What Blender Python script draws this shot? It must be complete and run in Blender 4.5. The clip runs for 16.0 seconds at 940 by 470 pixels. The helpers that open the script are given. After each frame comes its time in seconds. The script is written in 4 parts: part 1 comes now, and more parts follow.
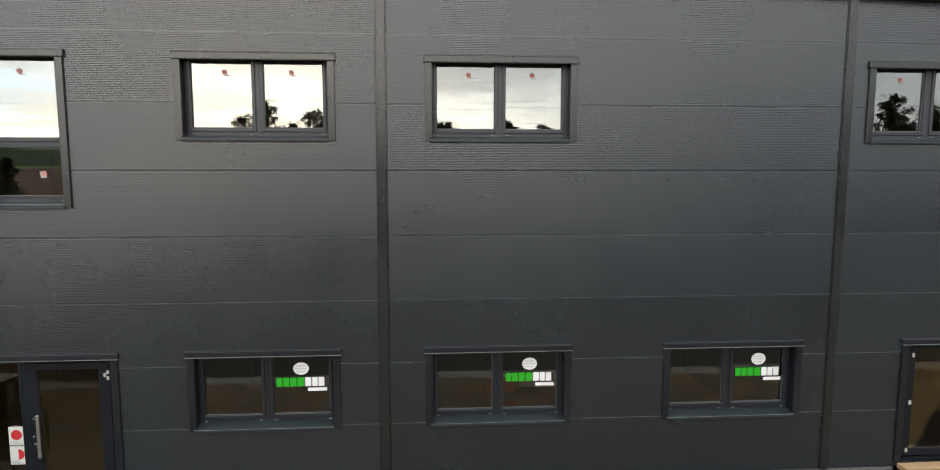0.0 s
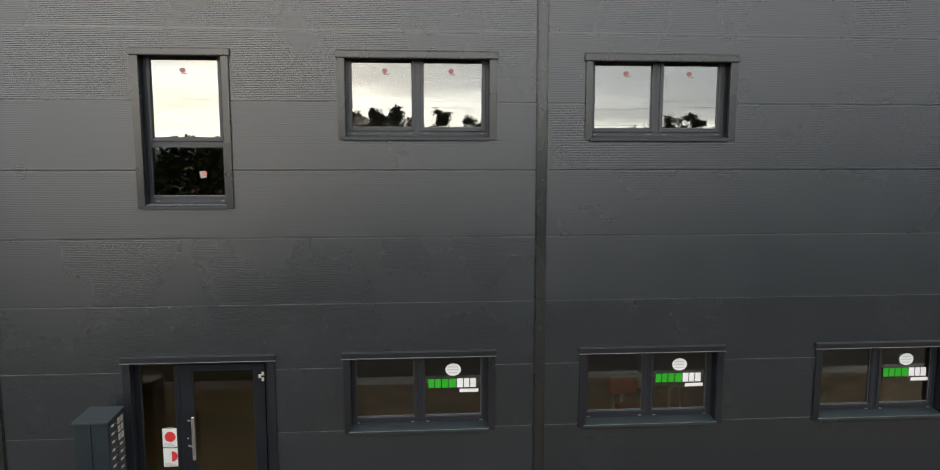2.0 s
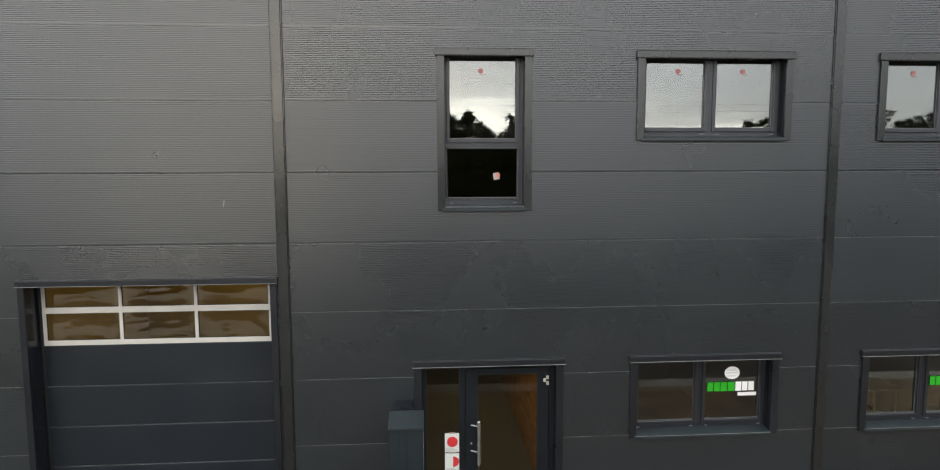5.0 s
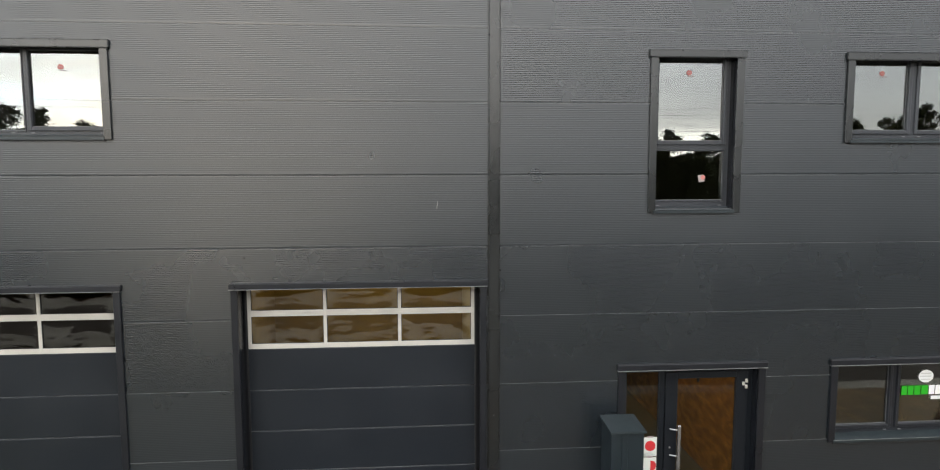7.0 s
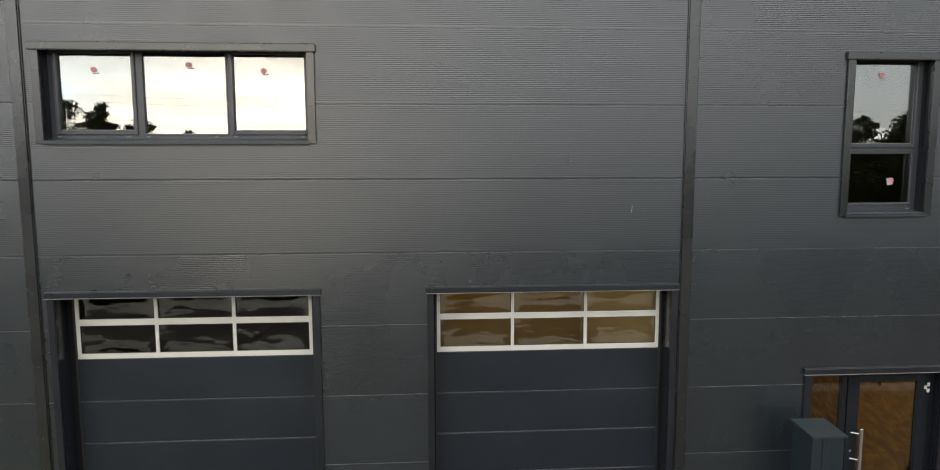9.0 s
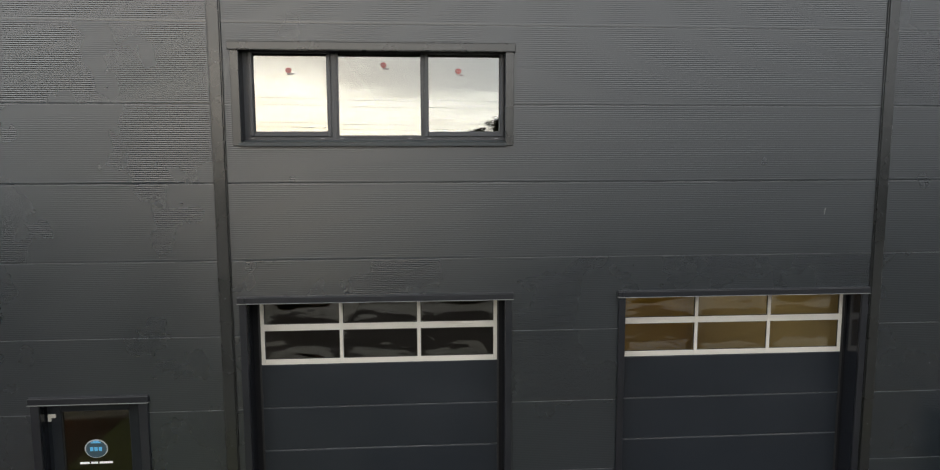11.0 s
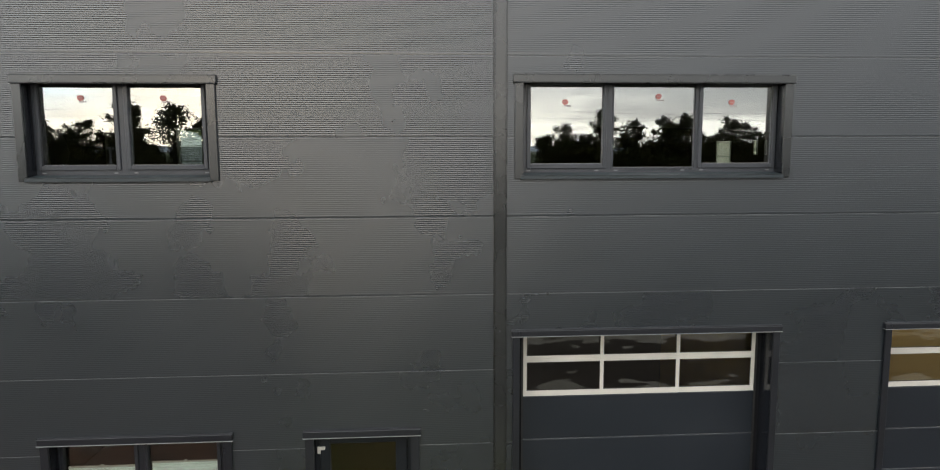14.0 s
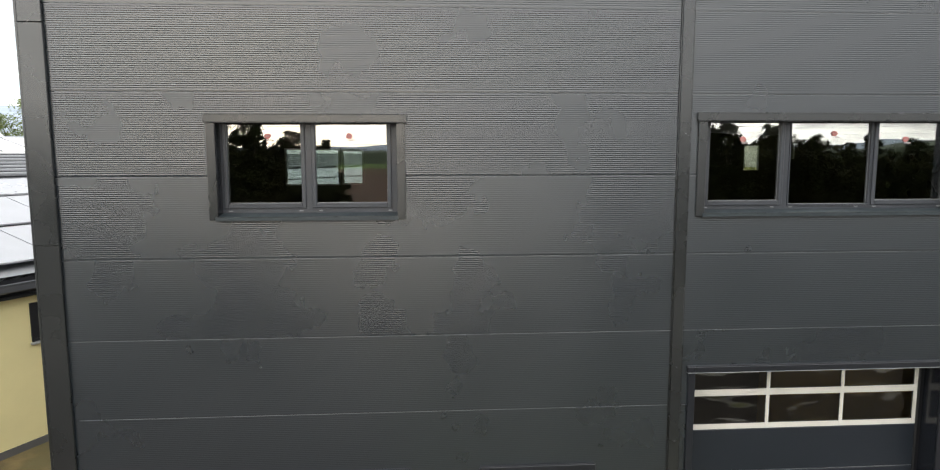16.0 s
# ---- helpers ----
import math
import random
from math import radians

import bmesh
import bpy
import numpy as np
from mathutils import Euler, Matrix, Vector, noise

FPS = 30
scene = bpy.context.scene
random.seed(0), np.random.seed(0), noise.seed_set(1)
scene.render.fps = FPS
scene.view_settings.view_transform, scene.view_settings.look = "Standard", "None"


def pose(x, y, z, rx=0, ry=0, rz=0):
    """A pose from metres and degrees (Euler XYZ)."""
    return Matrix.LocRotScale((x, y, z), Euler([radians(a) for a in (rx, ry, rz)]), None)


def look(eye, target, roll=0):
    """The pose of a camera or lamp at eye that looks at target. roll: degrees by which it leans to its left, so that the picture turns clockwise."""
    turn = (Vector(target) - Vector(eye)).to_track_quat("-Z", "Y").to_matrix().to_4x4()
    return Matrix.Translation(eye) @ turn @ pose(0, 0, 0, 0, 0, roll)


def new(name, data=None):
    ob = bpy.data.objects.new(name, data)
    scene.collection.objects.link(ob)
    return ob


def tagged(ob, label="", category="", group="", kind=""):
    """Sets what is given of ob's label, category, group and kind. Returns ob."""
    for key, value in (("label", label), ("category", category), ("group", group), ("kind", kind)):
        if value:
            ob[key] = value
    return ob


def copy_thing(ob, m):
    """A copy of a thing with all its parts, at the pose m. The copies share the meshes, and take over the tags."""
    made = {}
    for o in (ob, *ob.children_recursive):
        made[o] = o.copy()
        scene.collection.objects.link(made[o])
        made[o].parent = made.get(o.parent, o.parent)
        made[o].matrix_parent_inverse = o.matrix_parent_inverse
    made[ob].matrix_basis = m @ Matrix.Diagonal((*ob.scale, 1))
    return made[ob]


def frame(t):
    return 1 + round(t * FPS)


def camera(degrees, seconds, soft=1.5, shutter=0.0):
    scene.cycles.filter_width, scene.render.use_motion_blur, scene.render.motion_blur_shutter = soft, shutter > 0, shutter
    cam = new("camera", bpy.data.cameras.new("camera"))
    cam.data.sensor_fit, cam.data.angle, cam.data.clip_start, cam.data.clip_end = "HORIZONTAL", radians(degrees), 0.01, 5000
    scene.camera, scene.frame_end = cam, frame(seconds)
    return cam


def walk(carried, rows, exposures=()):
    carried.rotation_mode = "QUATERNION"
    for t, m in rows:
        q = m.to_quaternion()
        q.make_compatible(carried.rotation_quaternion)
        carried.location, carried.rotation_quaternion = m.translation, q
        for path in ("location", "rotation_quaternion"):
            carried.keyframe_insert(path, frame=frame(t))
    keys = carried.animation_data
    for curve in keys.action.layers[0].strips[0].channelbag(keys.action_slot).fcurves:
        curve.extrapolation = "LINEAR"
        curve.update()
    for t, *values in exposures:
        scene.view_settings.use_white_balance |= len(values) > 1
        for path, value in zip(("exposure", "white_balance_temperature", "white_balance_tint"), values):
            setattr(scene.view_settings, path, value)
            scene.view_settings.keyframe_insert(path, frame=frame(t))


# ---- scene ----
cam = camera(71.0, 16.0, soft=1.15)
PATH = [
    (0, (3.606, -10.134, 5.402), (3.754, -8.153, 5.17), 0.1),
    (0.5, (3.039, -10.063, 5.367), (3.188, -8.082, 5.141), 0.1),
    (1, (2.495, -10.008, 5.373), (2.638, -8.026, 5.145), 0.0),
    (1.5, (1.885, -9.944, 5.366), (2.027, -7.962, 5.139), 0.0),
    (2, (1.219, -9.887, 5.374), (1.364, -7.905, 5.145), -0.0),
    (2.5, (0.548, -9.825, 5.4), (0.692, -7.844, 5.167), -0.0),
    (3, (-0.161, -9.758, 5.375), (-0.014, -7.776, 5.147), -0.1),
    (3.5, (-0.869, -9.676, 5.38), (-0.725, -7.694, 5.152), -0.1),
    (4, (-1.596, -9.611, 5.358), (-1.452, -7.629, 5.134), -0.1),
    (6.5, (-5.426, -9.258, 5.275), (-5.271, -7.274, 5.077), -0.2),
    (7, (-6.154, -9.188, 5.287), (-5.997, -7.204, 5.088), -0.1),
    (7.5, (-6.835, -9.141, 5.314), (-6.683, -7.156, 5.113), -0.1),
    (8, (-7.451, -9.095, 5.38), (-7.311, -7.111, 5.168), -0.1),
    (8.5, (-8.058, -9.067, 5.418), (-7.93, -7.083, 5.201), -0.1),
    (9, (-8.742, -8.977, 5.451), (-8.609, -6.994, 5.228), -0.1),
    (9.5, (-9.462, -8.89, 5.472), (-9.318, -6.908, 5.246), -0.0),
    (10, (-10.119, -8.803, 5.474), (-9.975, -6.821, 5.248), -0.1),
    (12.5, (-13.119, -8.449, 5.633), (-12.99, -6.467, 5.4), -0.1),
    (13, (-13.687, -8.402, 5.709), (-13.562, -6.42, 5.473), -0.1),
    (13.5, (-14.301, -8.351, 5.802), (-14.17, -6.369, 5.568), -0.1),
    (14, (-14.857, -8.305, 5.949), (-14.731, -6.322, 5.716), -0.2),
    (14.5, (-15.45, -8.251, 6.104), (-15.322, -6.269, 5.87), -0.2),
    (15, (-16.037, -8.209, 6.232), (-15.909, -6.227, 5.999), -0.1),
    (15.5, (-16.607, -8.154, 6.366), (-16.479, -6.172, 6.127), -0.1),
    (16, (-17.165, -8.119, 6.459), (-17.033, -6.138, 6.218), -0.1),
]
walk(cam, [(t, look(eye, target, roll)) for t, eye, target, roll in PATH],
     [(0, -0.04), (1, -0.08), (2, -0.11), (3, -0.11), (4, -0.04), (6.5, 0.07), (7.5, 0.18), (8.5, 0.08), (9.5, -0.14), (10, -0.24),
      (12.5, -0.26), (13.5, -0.10), (14, -0.03), (14.5, 0.07), (15, 0.15), (15.5, 0.22), (16, 0.26)])

# world: thin overcast with a bright break low over the horizon, behind the walk
GLOW = Vector((-0.27, -0.963, 0.0)).normalized()
world = bpy.data.worlds.new("evening_sky")
scene.world = world
world.use_nodes = True
wt = world.node_tree
wt.nodes.clear()


def wnode(kind, **values):
    n = wt.nodes.new(kind)
    for key, value in values.items():
        n.inputs[key].default_value = value
    return n


w_out = wt.nodes.new("ShaderNodeOutputWorld")
w_bg = wnode("ShaderNodeBackground", Strength=0.80)
w_sky = wt.nodes.new("ShaderNodeTexSky")
w_sky.sky_type, w_sky.sun_disc = "NISHITA", False
w_sky.sun_elevation, w_sky.sun_rotation = radians(14), math.atan2(GLOW.x, GLOW.y)
w_tc = wt.nodes.new("ShaderNodeTexCoord")
w_sep = wt.nodes.new("ShaderNodeSeparateXYZ")
w_map = wnode("ShaderNodeMapping", Scale=(1.0, 1.0, 7.0), Rotation=(0.06, 0.05, 0.0))
w_noise = wnode("ShaderNodeTexNoise", Scale=1.7, Detail=7.0, Roughness=0.52)
w_fine = wnode("ShaderNodeTexNoise", Scale=5.0, Detail=5.0, Roughness=0.55)
w_dot = wt.nodes.new("ShaderNodeVectorMath")
w_dot.operation = "DOT_PRODUCT"
w_dot.inputs[1].default_value = GLOW


def wmath(op, a, b, clamp=False):
    n = wt.nodes.new("ShaderNodeMath")
    n.operation, n.use_clamp = op, clamp
    for i, v in enumerate((a, b)):
        if isinstance(v, (int, float)):
            n.inputs[i].default_value = v
        else:
            wt.links.new(v, n.inputs[i])
    return n.outputs[0]


def wrange(v, a, b, c, d):
    n = wt.nodes.new("ShaderNodeMapRange")
    n.interpolation_type = "SMOOTHSTEP"
    for i, q in zip((1, 2, 3, 4), (a, b, c, d)):
        n.inputs[i].default_value = q
    wt.links.new(v, n.inputs[0])
    return n.outputs[0]


def wmix(fac, a, b):
    n = wt.nodes.new("ShaderNodeMix")
    n.data_type = "RGBA"
    wt.links.new(fac, n.inputs[0])
    for i, v in ((6, a), (7, b)):
        if isinstance(v, tuple):
            n.inputs[i].default_value = v
        else:
            wt.links.new(v, n.inputs[i])
    return n.outputs[2]


L = wt.links.new
L(w_tc.outputs["Generated"], w_sep.inputs[0])
L(w_tc.outputs["Generated"], w_map.inputs["Vector"])
L(w_map.outputs[0], w_noise.inputs["Vector"])
L(w_map.outputs[0], w_fine.inputs["Vector"])
L(w_tc.outputs["Generated"], w_dot.inputs[0])
cloud = wrange(wmath("ADD", wmath("MULTIPLY", w_noise.outputs[0], 0.75), wmath("MULTIPLY", w_fine.outputs[0], 0.25)), 0.36, 0.64, 0.0, 1.0)
# the lower edge of the cloud deck sinks from the bright quarter towards +x
deck = wmath("ADD", w_sep.outputs[2], wmath("MULTIPLY", w_sep.outputs[0], 0.11))
ragged = wmath("ADD", deck, wmath("MULTIPLY", wmath("SUBTRACT", cloud, 0.5), 0.055))
under = wrange(ragged, 0.066, 0.13, 1.0, 0.0)
toward = wrange(w_dot.outputs["Value"], 0.0, 0.9, 0.52, 1.0)
streak = wrange(w_fine.outputs[0], 0.38, 0.66, 1.0, 0.42)
bright = wmath("MULTIPLY", wmath("MULTIPLY", under, toward), streak, True)
grey = wmix(cloud, (2.50, 2.52, 2.52, 1.0), (1.55, 1.57, 1.62, 1.0))
grey = wmix(wrange(w_sep.outputs[0], 0.0, 0.6, 0.0, 1.0), grey, (1.08, 1.09, 1.15, 1.0))
grey = wmix(wrange(w_sep.outputs[2], 0.15, 0.42, 0.0, 1.0), grey, (3.05, 3.03, 3.0, 1.0))
lift = wnode("ShaderNodeHueSaturation")
L(wrange(w_dot.outputs["Value"], 0.45, 1.0, 1.0, 1.22), lift.inputs["Value"])
L(grey, lift.inputs["Color"])
grey = lift.outputs[0]
gap = wmath("MULTIPLY", wrange(w_sep.outputs[0], -0.42, -0.12, 1.0, 0.0), wrange(w_noise.outputs[0], 0.42, 0.58, 0.0, 1.0))
break_light = wmix(gap, (5.1, 5.0, 4.7, 1.0), (3.2, 3.95, 4.6, 1.0))
veil = wmix(bright, grey, break_light)
# the sky away from the bright quarter is a heavier grey
shade = wnode("ShaderNodeHueSaturation")
L(wrange(w_sep.outputs[1], -0.25, 0.5, 1.0, 0.52), shade.inputs["Value"])
L(veil, shade.inputs["Color"])
veil = shade.outputs[0]
w_add = wt.nodes.new("ShaderNodeMix")
w_add.data_type, w_add.blend_type = "RGBA", "ADD"
w_add.inputs[0].default_value = 0.05
L(veil, w_add.inputs[6])
L(w_sky.outputs[0], w_add.inputs[7])
L(w_add.outputs[2], w_bg.inputs[0])
L(w_bg.outputs[0], w_out.inputs[0])

sun = new("sun", bpy.data.lights.new("sun", "SUN"))
sun.data.energy, sun.data.angle, sun.data.color = 0.5, radians(140), (1.0, 0.96, 0.90)
sun.matrix_world = look((0, 0, 30), Vector((0, 0, 30)) - Vector((GLOW.x, GLOW.y, 0.25)))

# ---------------------------------------------------------------- materials


def material(name, color, rough=0.5, metal=0.0, var=0.15, scale=3.0, fine=60.0, bump=0.0, bump_scale=200.0, spec=0.5,
             second=None, blend=(0.45, 0.6), stretch=(1, 1, 1), piece=0.0, rough_var=0.1):
    """A principled material: base colour varied at two scales, optional second colour in patches, fine relief."""
    m = bpy.data.materials.new(name)
    m.use_nodes = True
    t = m.node_tree
    b = t.nodes["Principled BSDF"]
    b.inputs["Metallic"].default_value = metal
    b.inputs["Specular IOR Level"].default_value = spec
    tc = t.nodes.new("ShaderNodeTexCoord")
    mp = t.nodes.new("ShaderNodeMapping")
    mp.inputs["Scale"].default_value = stretch
    t.links.new(tc.outputs["Object"], mp.inputs["Vector"])

    def tex(s, d=4.0):
        n = t.nodes.new("ShaderNodeTexNoise")
        n.inputs["Scale"].default_value, n.inputs["Detail"].default_value = s, d
        t.links.new(mp.outputs[0], n.inputs["Vector"])
        return n.outputs[0]

    def mixed(fac, a, c, mode="MIX"):
        n = t.nodes.new("ShaderNodeMix")
        n.data_type, n.blend_type = "RGBA", mode
        for i, v in ((0, fac), (6, a), (7, c)):
            if isinstance(v, (int, float)):
                n.inputs[i].default_value = v
            elif isinstance(v, tuple):
                n.inputs[i].default_value = (*v, 1.0)
            else:
                t.links.new(v, n.inputs[i])
        return n.outputs[2]

    def ranged(v, a, c, d, e):
        n = t.nodes.new("ShaderNodeMapRange")
        for i, q in zip((1, 2, 3, 4), (a, c, d, e)):
            n.inputs[i].default_value = q
        t.links.new(v, n.inputs[0])
        return n.outputs[0]

    big, small = tex(scale), tex(fine, 3.0)
    base = mixed(ranged(big, 0.3, 0.7, 0.0, 1.0), tuple(c * (1 - var) for c in color), tuple(min(1, c * (1 + var)) for c in color))
    if second:
        base = mixed(ranged(tex(scale * 0.37, 6.0), blend[0], blend[1], 0.0, 1.0), base, second)
    base = mixed(ranged(small, 0.25, 0.75, 0.0, 1.0), base, mixed(0.5, base, tuple(c * (1 - var) for c in color)))
    if piece:
        info = t.nodes.new("ShaderNodeObjectInfo")
        hs = t.nodes.new("ShaderNodeHueSaturation")
        t.links.new(ranged(info.outputs["Random"], 0, 1, 1 - piece, 1 + piece), hs.inputs["Value"])
        t.links.new(base, hs.inputs["Color"])
        base = hs.outputs[0]
    t.links.new(base, b.inputs["Base Color"])
    gloss = ranged(big, 0.3, 0.7, max(0.02, rough - rough_var), min(1, rough + rough_var))
    if piece:
        shift = t.nodes.new("ShaderNodeMath")
        shift.operation = "ADD"
        t.links.new(gloss, shift.inputs[0])
        t.links.new(ranged(info.outputs["Random"], 0, 1, -0.4 * piece, 0.4 * piece), shift.inputs[1])
        gloss = shift.outputs[0]
    t.links.new(gloss, b.inputs["Roughness"])
    if bump:
        bn = t.nodes.new("ShaderNodeBump")
        bn.inputs["Strength"].default_value, bn.inputs["Distance"].default_value = bump, 0.01
        t.links.new(tex(bump_scale, 4.0), bn.inputs["Height"])
        t.links.new(bn.outputs[0], b.inputs["Normal"])
    return m


def glass(name, reflect, tint, wave=0.0, wave_scale=1.2, rough=0.0, ior=1.45, swirl=0.0):
    """Coated double glazing: part mirror, part clear view into the room."""
    m = bpy.data.materials.new(name)
    m.use_nodes = True
    t = m.node_tree
    t.nodes.clear()
    out = t.nodes.new("ShaderNodeOutputMaterial")
    mix = t.nodes.new("ShaderNodeMixShader")
    clear = t.nodes.new("ShaderNodeBsdfTransparent")
    clear.inputs[0].default_value = (*tint, 1)
    gloss = t.nodes.new("ShaderNodeBsdfGlossy")
    gloss.inputs["Roughness"].default_value = rough
    fres = t.nodes.new("ShaderNodeFresnel")
    fres.inputs[0].default_value = ior
    add = t.nodes.new("ShaderNodeMath")
    add.operation, add.use_clamp = "ADD", True
    add.inputs[1].default_value = reflect
    t.links.new(fres.outputs[0], add.inputs[0])
    t.links.new(add.outputs[0], mix.inputs[0])
    t.links.new(clear.outputs[0], mix.inputs[1])
    t.links.new(gloss.outputs[0], mix.inputs[2])
    t.links.new(mix.outputs[0], out.inputs[0])
    if wave:
        tc = t.nodes.new("ShaderNodeTexCoord")
        n = t.nodes.new("ShaderNodeTexNoise")
        n.inputs["Scale"].default_value, n.inputs["Detail"].default_value = wave_scale, 1.5
        bn = t.nodes.new("ShaderNodeBump")
        bn.inputs["Strength"].default_value, bn.inputs["Distance"].default_value = 1.0, wave
        n.inputs["Distortion"].default_value = swirl
        if swirl:
            mp = t.nodes.new("ShaderNodeMapping")
            mp.inputs["Scale"].default_value = (1.0, 1.0, 2.4)
            t.links.new(tc.outputs["Object"], mp.inputs["Vector"])
            t.links.new(mp.outputs[0], n.inputs["Vector"])
        else:
            t.links.new(tc.outputs["Object"], n.inputs["Vector"])
        t.links.new(n.outputs[0], bn.inputs["Height"])
        t.links.new(bn.outputs[0], gloss.inputs["Normal"])
    return m


M_PANEL = material("coated_steel_panel", (0.0119, 0.0160, 0.0198), 0.28, 0.0, 0.06, 0.8, 40, spec=0.93, piece=0.06, rough_var=0.03)
M_TRIM = material("folded_steel_trim", (0.0110, 0.0125, 0.0130), 0.28, 0.0, 0.07, 1.5, 50, spec=0.74, rough_var=0.05)
# ground-floor surrounds: darker and duller than the upper trim
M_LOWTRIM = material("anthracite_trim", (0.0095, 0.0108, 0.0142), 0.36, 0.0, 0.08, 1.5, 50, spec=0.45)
M_DARKTRIM = material("anthracite_reveal", (0.0105, 0.0118, 0.0150), 0.19, 0.0, 0.08, 2.0, 50, spec=0.45, rough_var=0.04)
# the shade inside the recesses is put into this near-black colour
M_SHADEDSTEEL = material("dark_head_soffit", (0.008, 0.008, 0.009), 0.6, 0.0, 0.1, 2.0, 50, spec=0.06)
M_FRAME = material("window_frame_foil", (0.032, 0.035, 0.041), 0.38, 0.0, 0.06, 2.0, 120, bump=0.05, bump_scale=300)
# ground-floor frames: darker than the upper frames
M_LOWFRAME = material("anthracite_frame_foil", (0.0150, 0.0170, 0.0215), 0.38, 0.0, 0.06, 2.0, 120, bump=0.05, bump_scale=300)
M_DOOR = material("door_aluminium", (0.0092, 0.0115, 0.0150), 0.38, 0.0, 0.08, 2.0, 80, spec=0.28)
M_SECTION = material("garage_section", (0.0122, 0.0155, 0.0205), 0.40, 0.0, 0.07, 1.2, 90, bump=0.08, bump_scale=160, spec=0.36)
M_BOXSTEEL = material("petrol_grey_steel", (0.0125, 0.0195, 0.0240), 0.42, 0.0, 0.07, 1.2, 90, spec=0.4)
M_WHITE = material("white_coated_aluminium", (0.52, 0.50, 0.45), 0.4, 0.0, 0.05, 2.0, 60)
# rubber of the seals, also the black of the painted sill shadow lines
M_SEALSHADE = material("black_rubber", (0.012, 0.012, 0.012), 0.6, 0.0, 0.1)
M_STEEL = material("brushed_steel", (0.55, 0.55, 0.55), 0.32, 0.9, 0.08, 3.0, 150, stretch=(1, 1, 0.1))
M_CHAIR = material("red_upholstery", (0.26, 0.018, 0.018), 0.85, 0.0, 0.15, 8)
M_PAPER = material("paper_notice", (0.72, 0.76, 0.70), 0.7, 0.0, 0.04)
M_RED = material("red_print", (0.62, 0.03, 0.035), 0.6, 0.0, 0.08, 20)
M_STICKER = material("pale_red_sticker", (0.50, 0.17, 0.15), 0.6, 0.0, 0.15, 30)
M_STICKW = material("sticker_white", (0.34, 0.29, 0.28), 0.6, 0.0, 0.1, 30)
M_GREEN = material("green_foil", (0.018, 0.36, 0.012), 0.5, 0.0, 0.05)
M_WHITEFOIL = material("white_foil", (0.85, 0.85, 0.84), 0.5, 0.0, 0.05)
M_STRIPE = material("pale_grey_foil", (0.62, 0.62, 0.60), 0.5, 0.0, 0.05)
M_BLUEFOIL = material("blue_foil", (0.10, 0.42, 0.72), 0.45, 0.0, 0.1, 20)
M_GREYFOIL = material("grey_foil", (0.45, 0.46, 0.47), 0.35, 0.3, 0.1, 20)
M_DARKFOIL = material("dark_foil", (0.03, 0.06, 0.08), 0.4, 0.0, 0.1, 20)
M_BLIND = material("pleated_blind", (0.86, 0.95, 0.92), 0.8, 0.0, 0.05, 2, 80)
# the dimness of rooms and hall is put into these two wall colours
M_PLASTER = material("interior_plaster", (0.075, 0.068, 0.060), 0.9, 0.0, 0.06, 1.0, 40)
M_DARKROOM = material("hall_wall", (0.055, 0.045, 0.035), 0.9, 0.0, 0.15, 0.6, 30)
M_WARMWALL = material("hall_brown_board", (0.42, 0.31, 0.12), 0.9, 0.0, 0.22, 1.2, 20)
M_CREAM = material("cream_plaster", (0.66, 0.58, 0.40), 0.9, 0.0, 0.07, 0.7, 40)
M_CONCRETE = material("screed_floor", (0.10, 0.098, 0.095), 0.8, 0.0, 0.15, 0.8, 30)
# ceiling colour darkened for the dim rooms as well
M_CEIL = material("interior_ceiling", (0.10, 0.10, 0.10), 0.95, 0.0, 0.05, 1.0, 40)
M_ROOF = material("roof_membrane", (0.20, 0.20, 0.20), 0.8, 0.0, 0.15, 0.6, 20)
M_PAVE = material("paving_stone", (0.062, 0.055, 0.046), 0.85, 0.0, 0.5, 3.0, 60, bump=0.3, bump_scale=80, piece=0.12)
M_KERB = material("kerb_concrete", (0.19, 0.18, 0.155), 0.85, 0.0, 0.12, 3.0, 60, bump=0.3, bump_scale=90, piece=0.06)
M_ROAD = material("asphalt", (0.044, 0.038, 0.032), 0.85, 0.0, 0.25, 0.6, 120, bump=0.4, bump_scale=150, spec=0.12, second=(0.058, 0.051, 0.044))
M_SOIL = material("bare_soil", (0.165, 0.108, 0.050), 0.95, 0.0, 0.6, 5.0, 22, bump=1.0, bump_scale=9, second=(0.060, 0.048, 0.024), blend=(0.42, 0.62))
M_GRAVEL = material("pale_gravel", (0.33, 0.32, 0.28), 0.9, spec=0.12, metal=0.0, var=0.3, scale=0.35, fine=40, bump=0.6, bump_scale=60, second=(0.21, 0.20, 0.165), blend=(0.42, 0.6))
M_LAND = material("open_land", (0.065, 0.115, 0.020), 0.95, 0.0, 0.2, 0.02, 1.5, spec=0.05, second=(0.07, 0.11, 0.035), blend=(0.4, 0.6))
M_EARTH = material("building_plot_earth", (0.058, 0.032, 0.020), 0.95, 0.0, 0.3, 0.12, 3.0, spec=0.05, bump=1.0, bump_scale=2.0, second=(0.06, 0.036, 0.02))
M_GRASS = material("rough_grass", (0.16, 0.145, 0.06), 0.95, 0.0, 0.4, 1.5, 40, bump=1.0, bump_scale=30, second=(0.11, 0.14, 0.045))
M_DRYGRASS = material("dry_grass", (0.15, 0.11, 0.045), 0.95, 0.0, 0.5, 2.5, 40, bump=1.0, bump_scale=30, second=(0.10, 0.085, 0.03))
M_BARK = material("bark", (0.09, 0.07, 0.05), 0.9, 0.0, 0.3, 4, 40, bump=0.6, bump_scale=40)
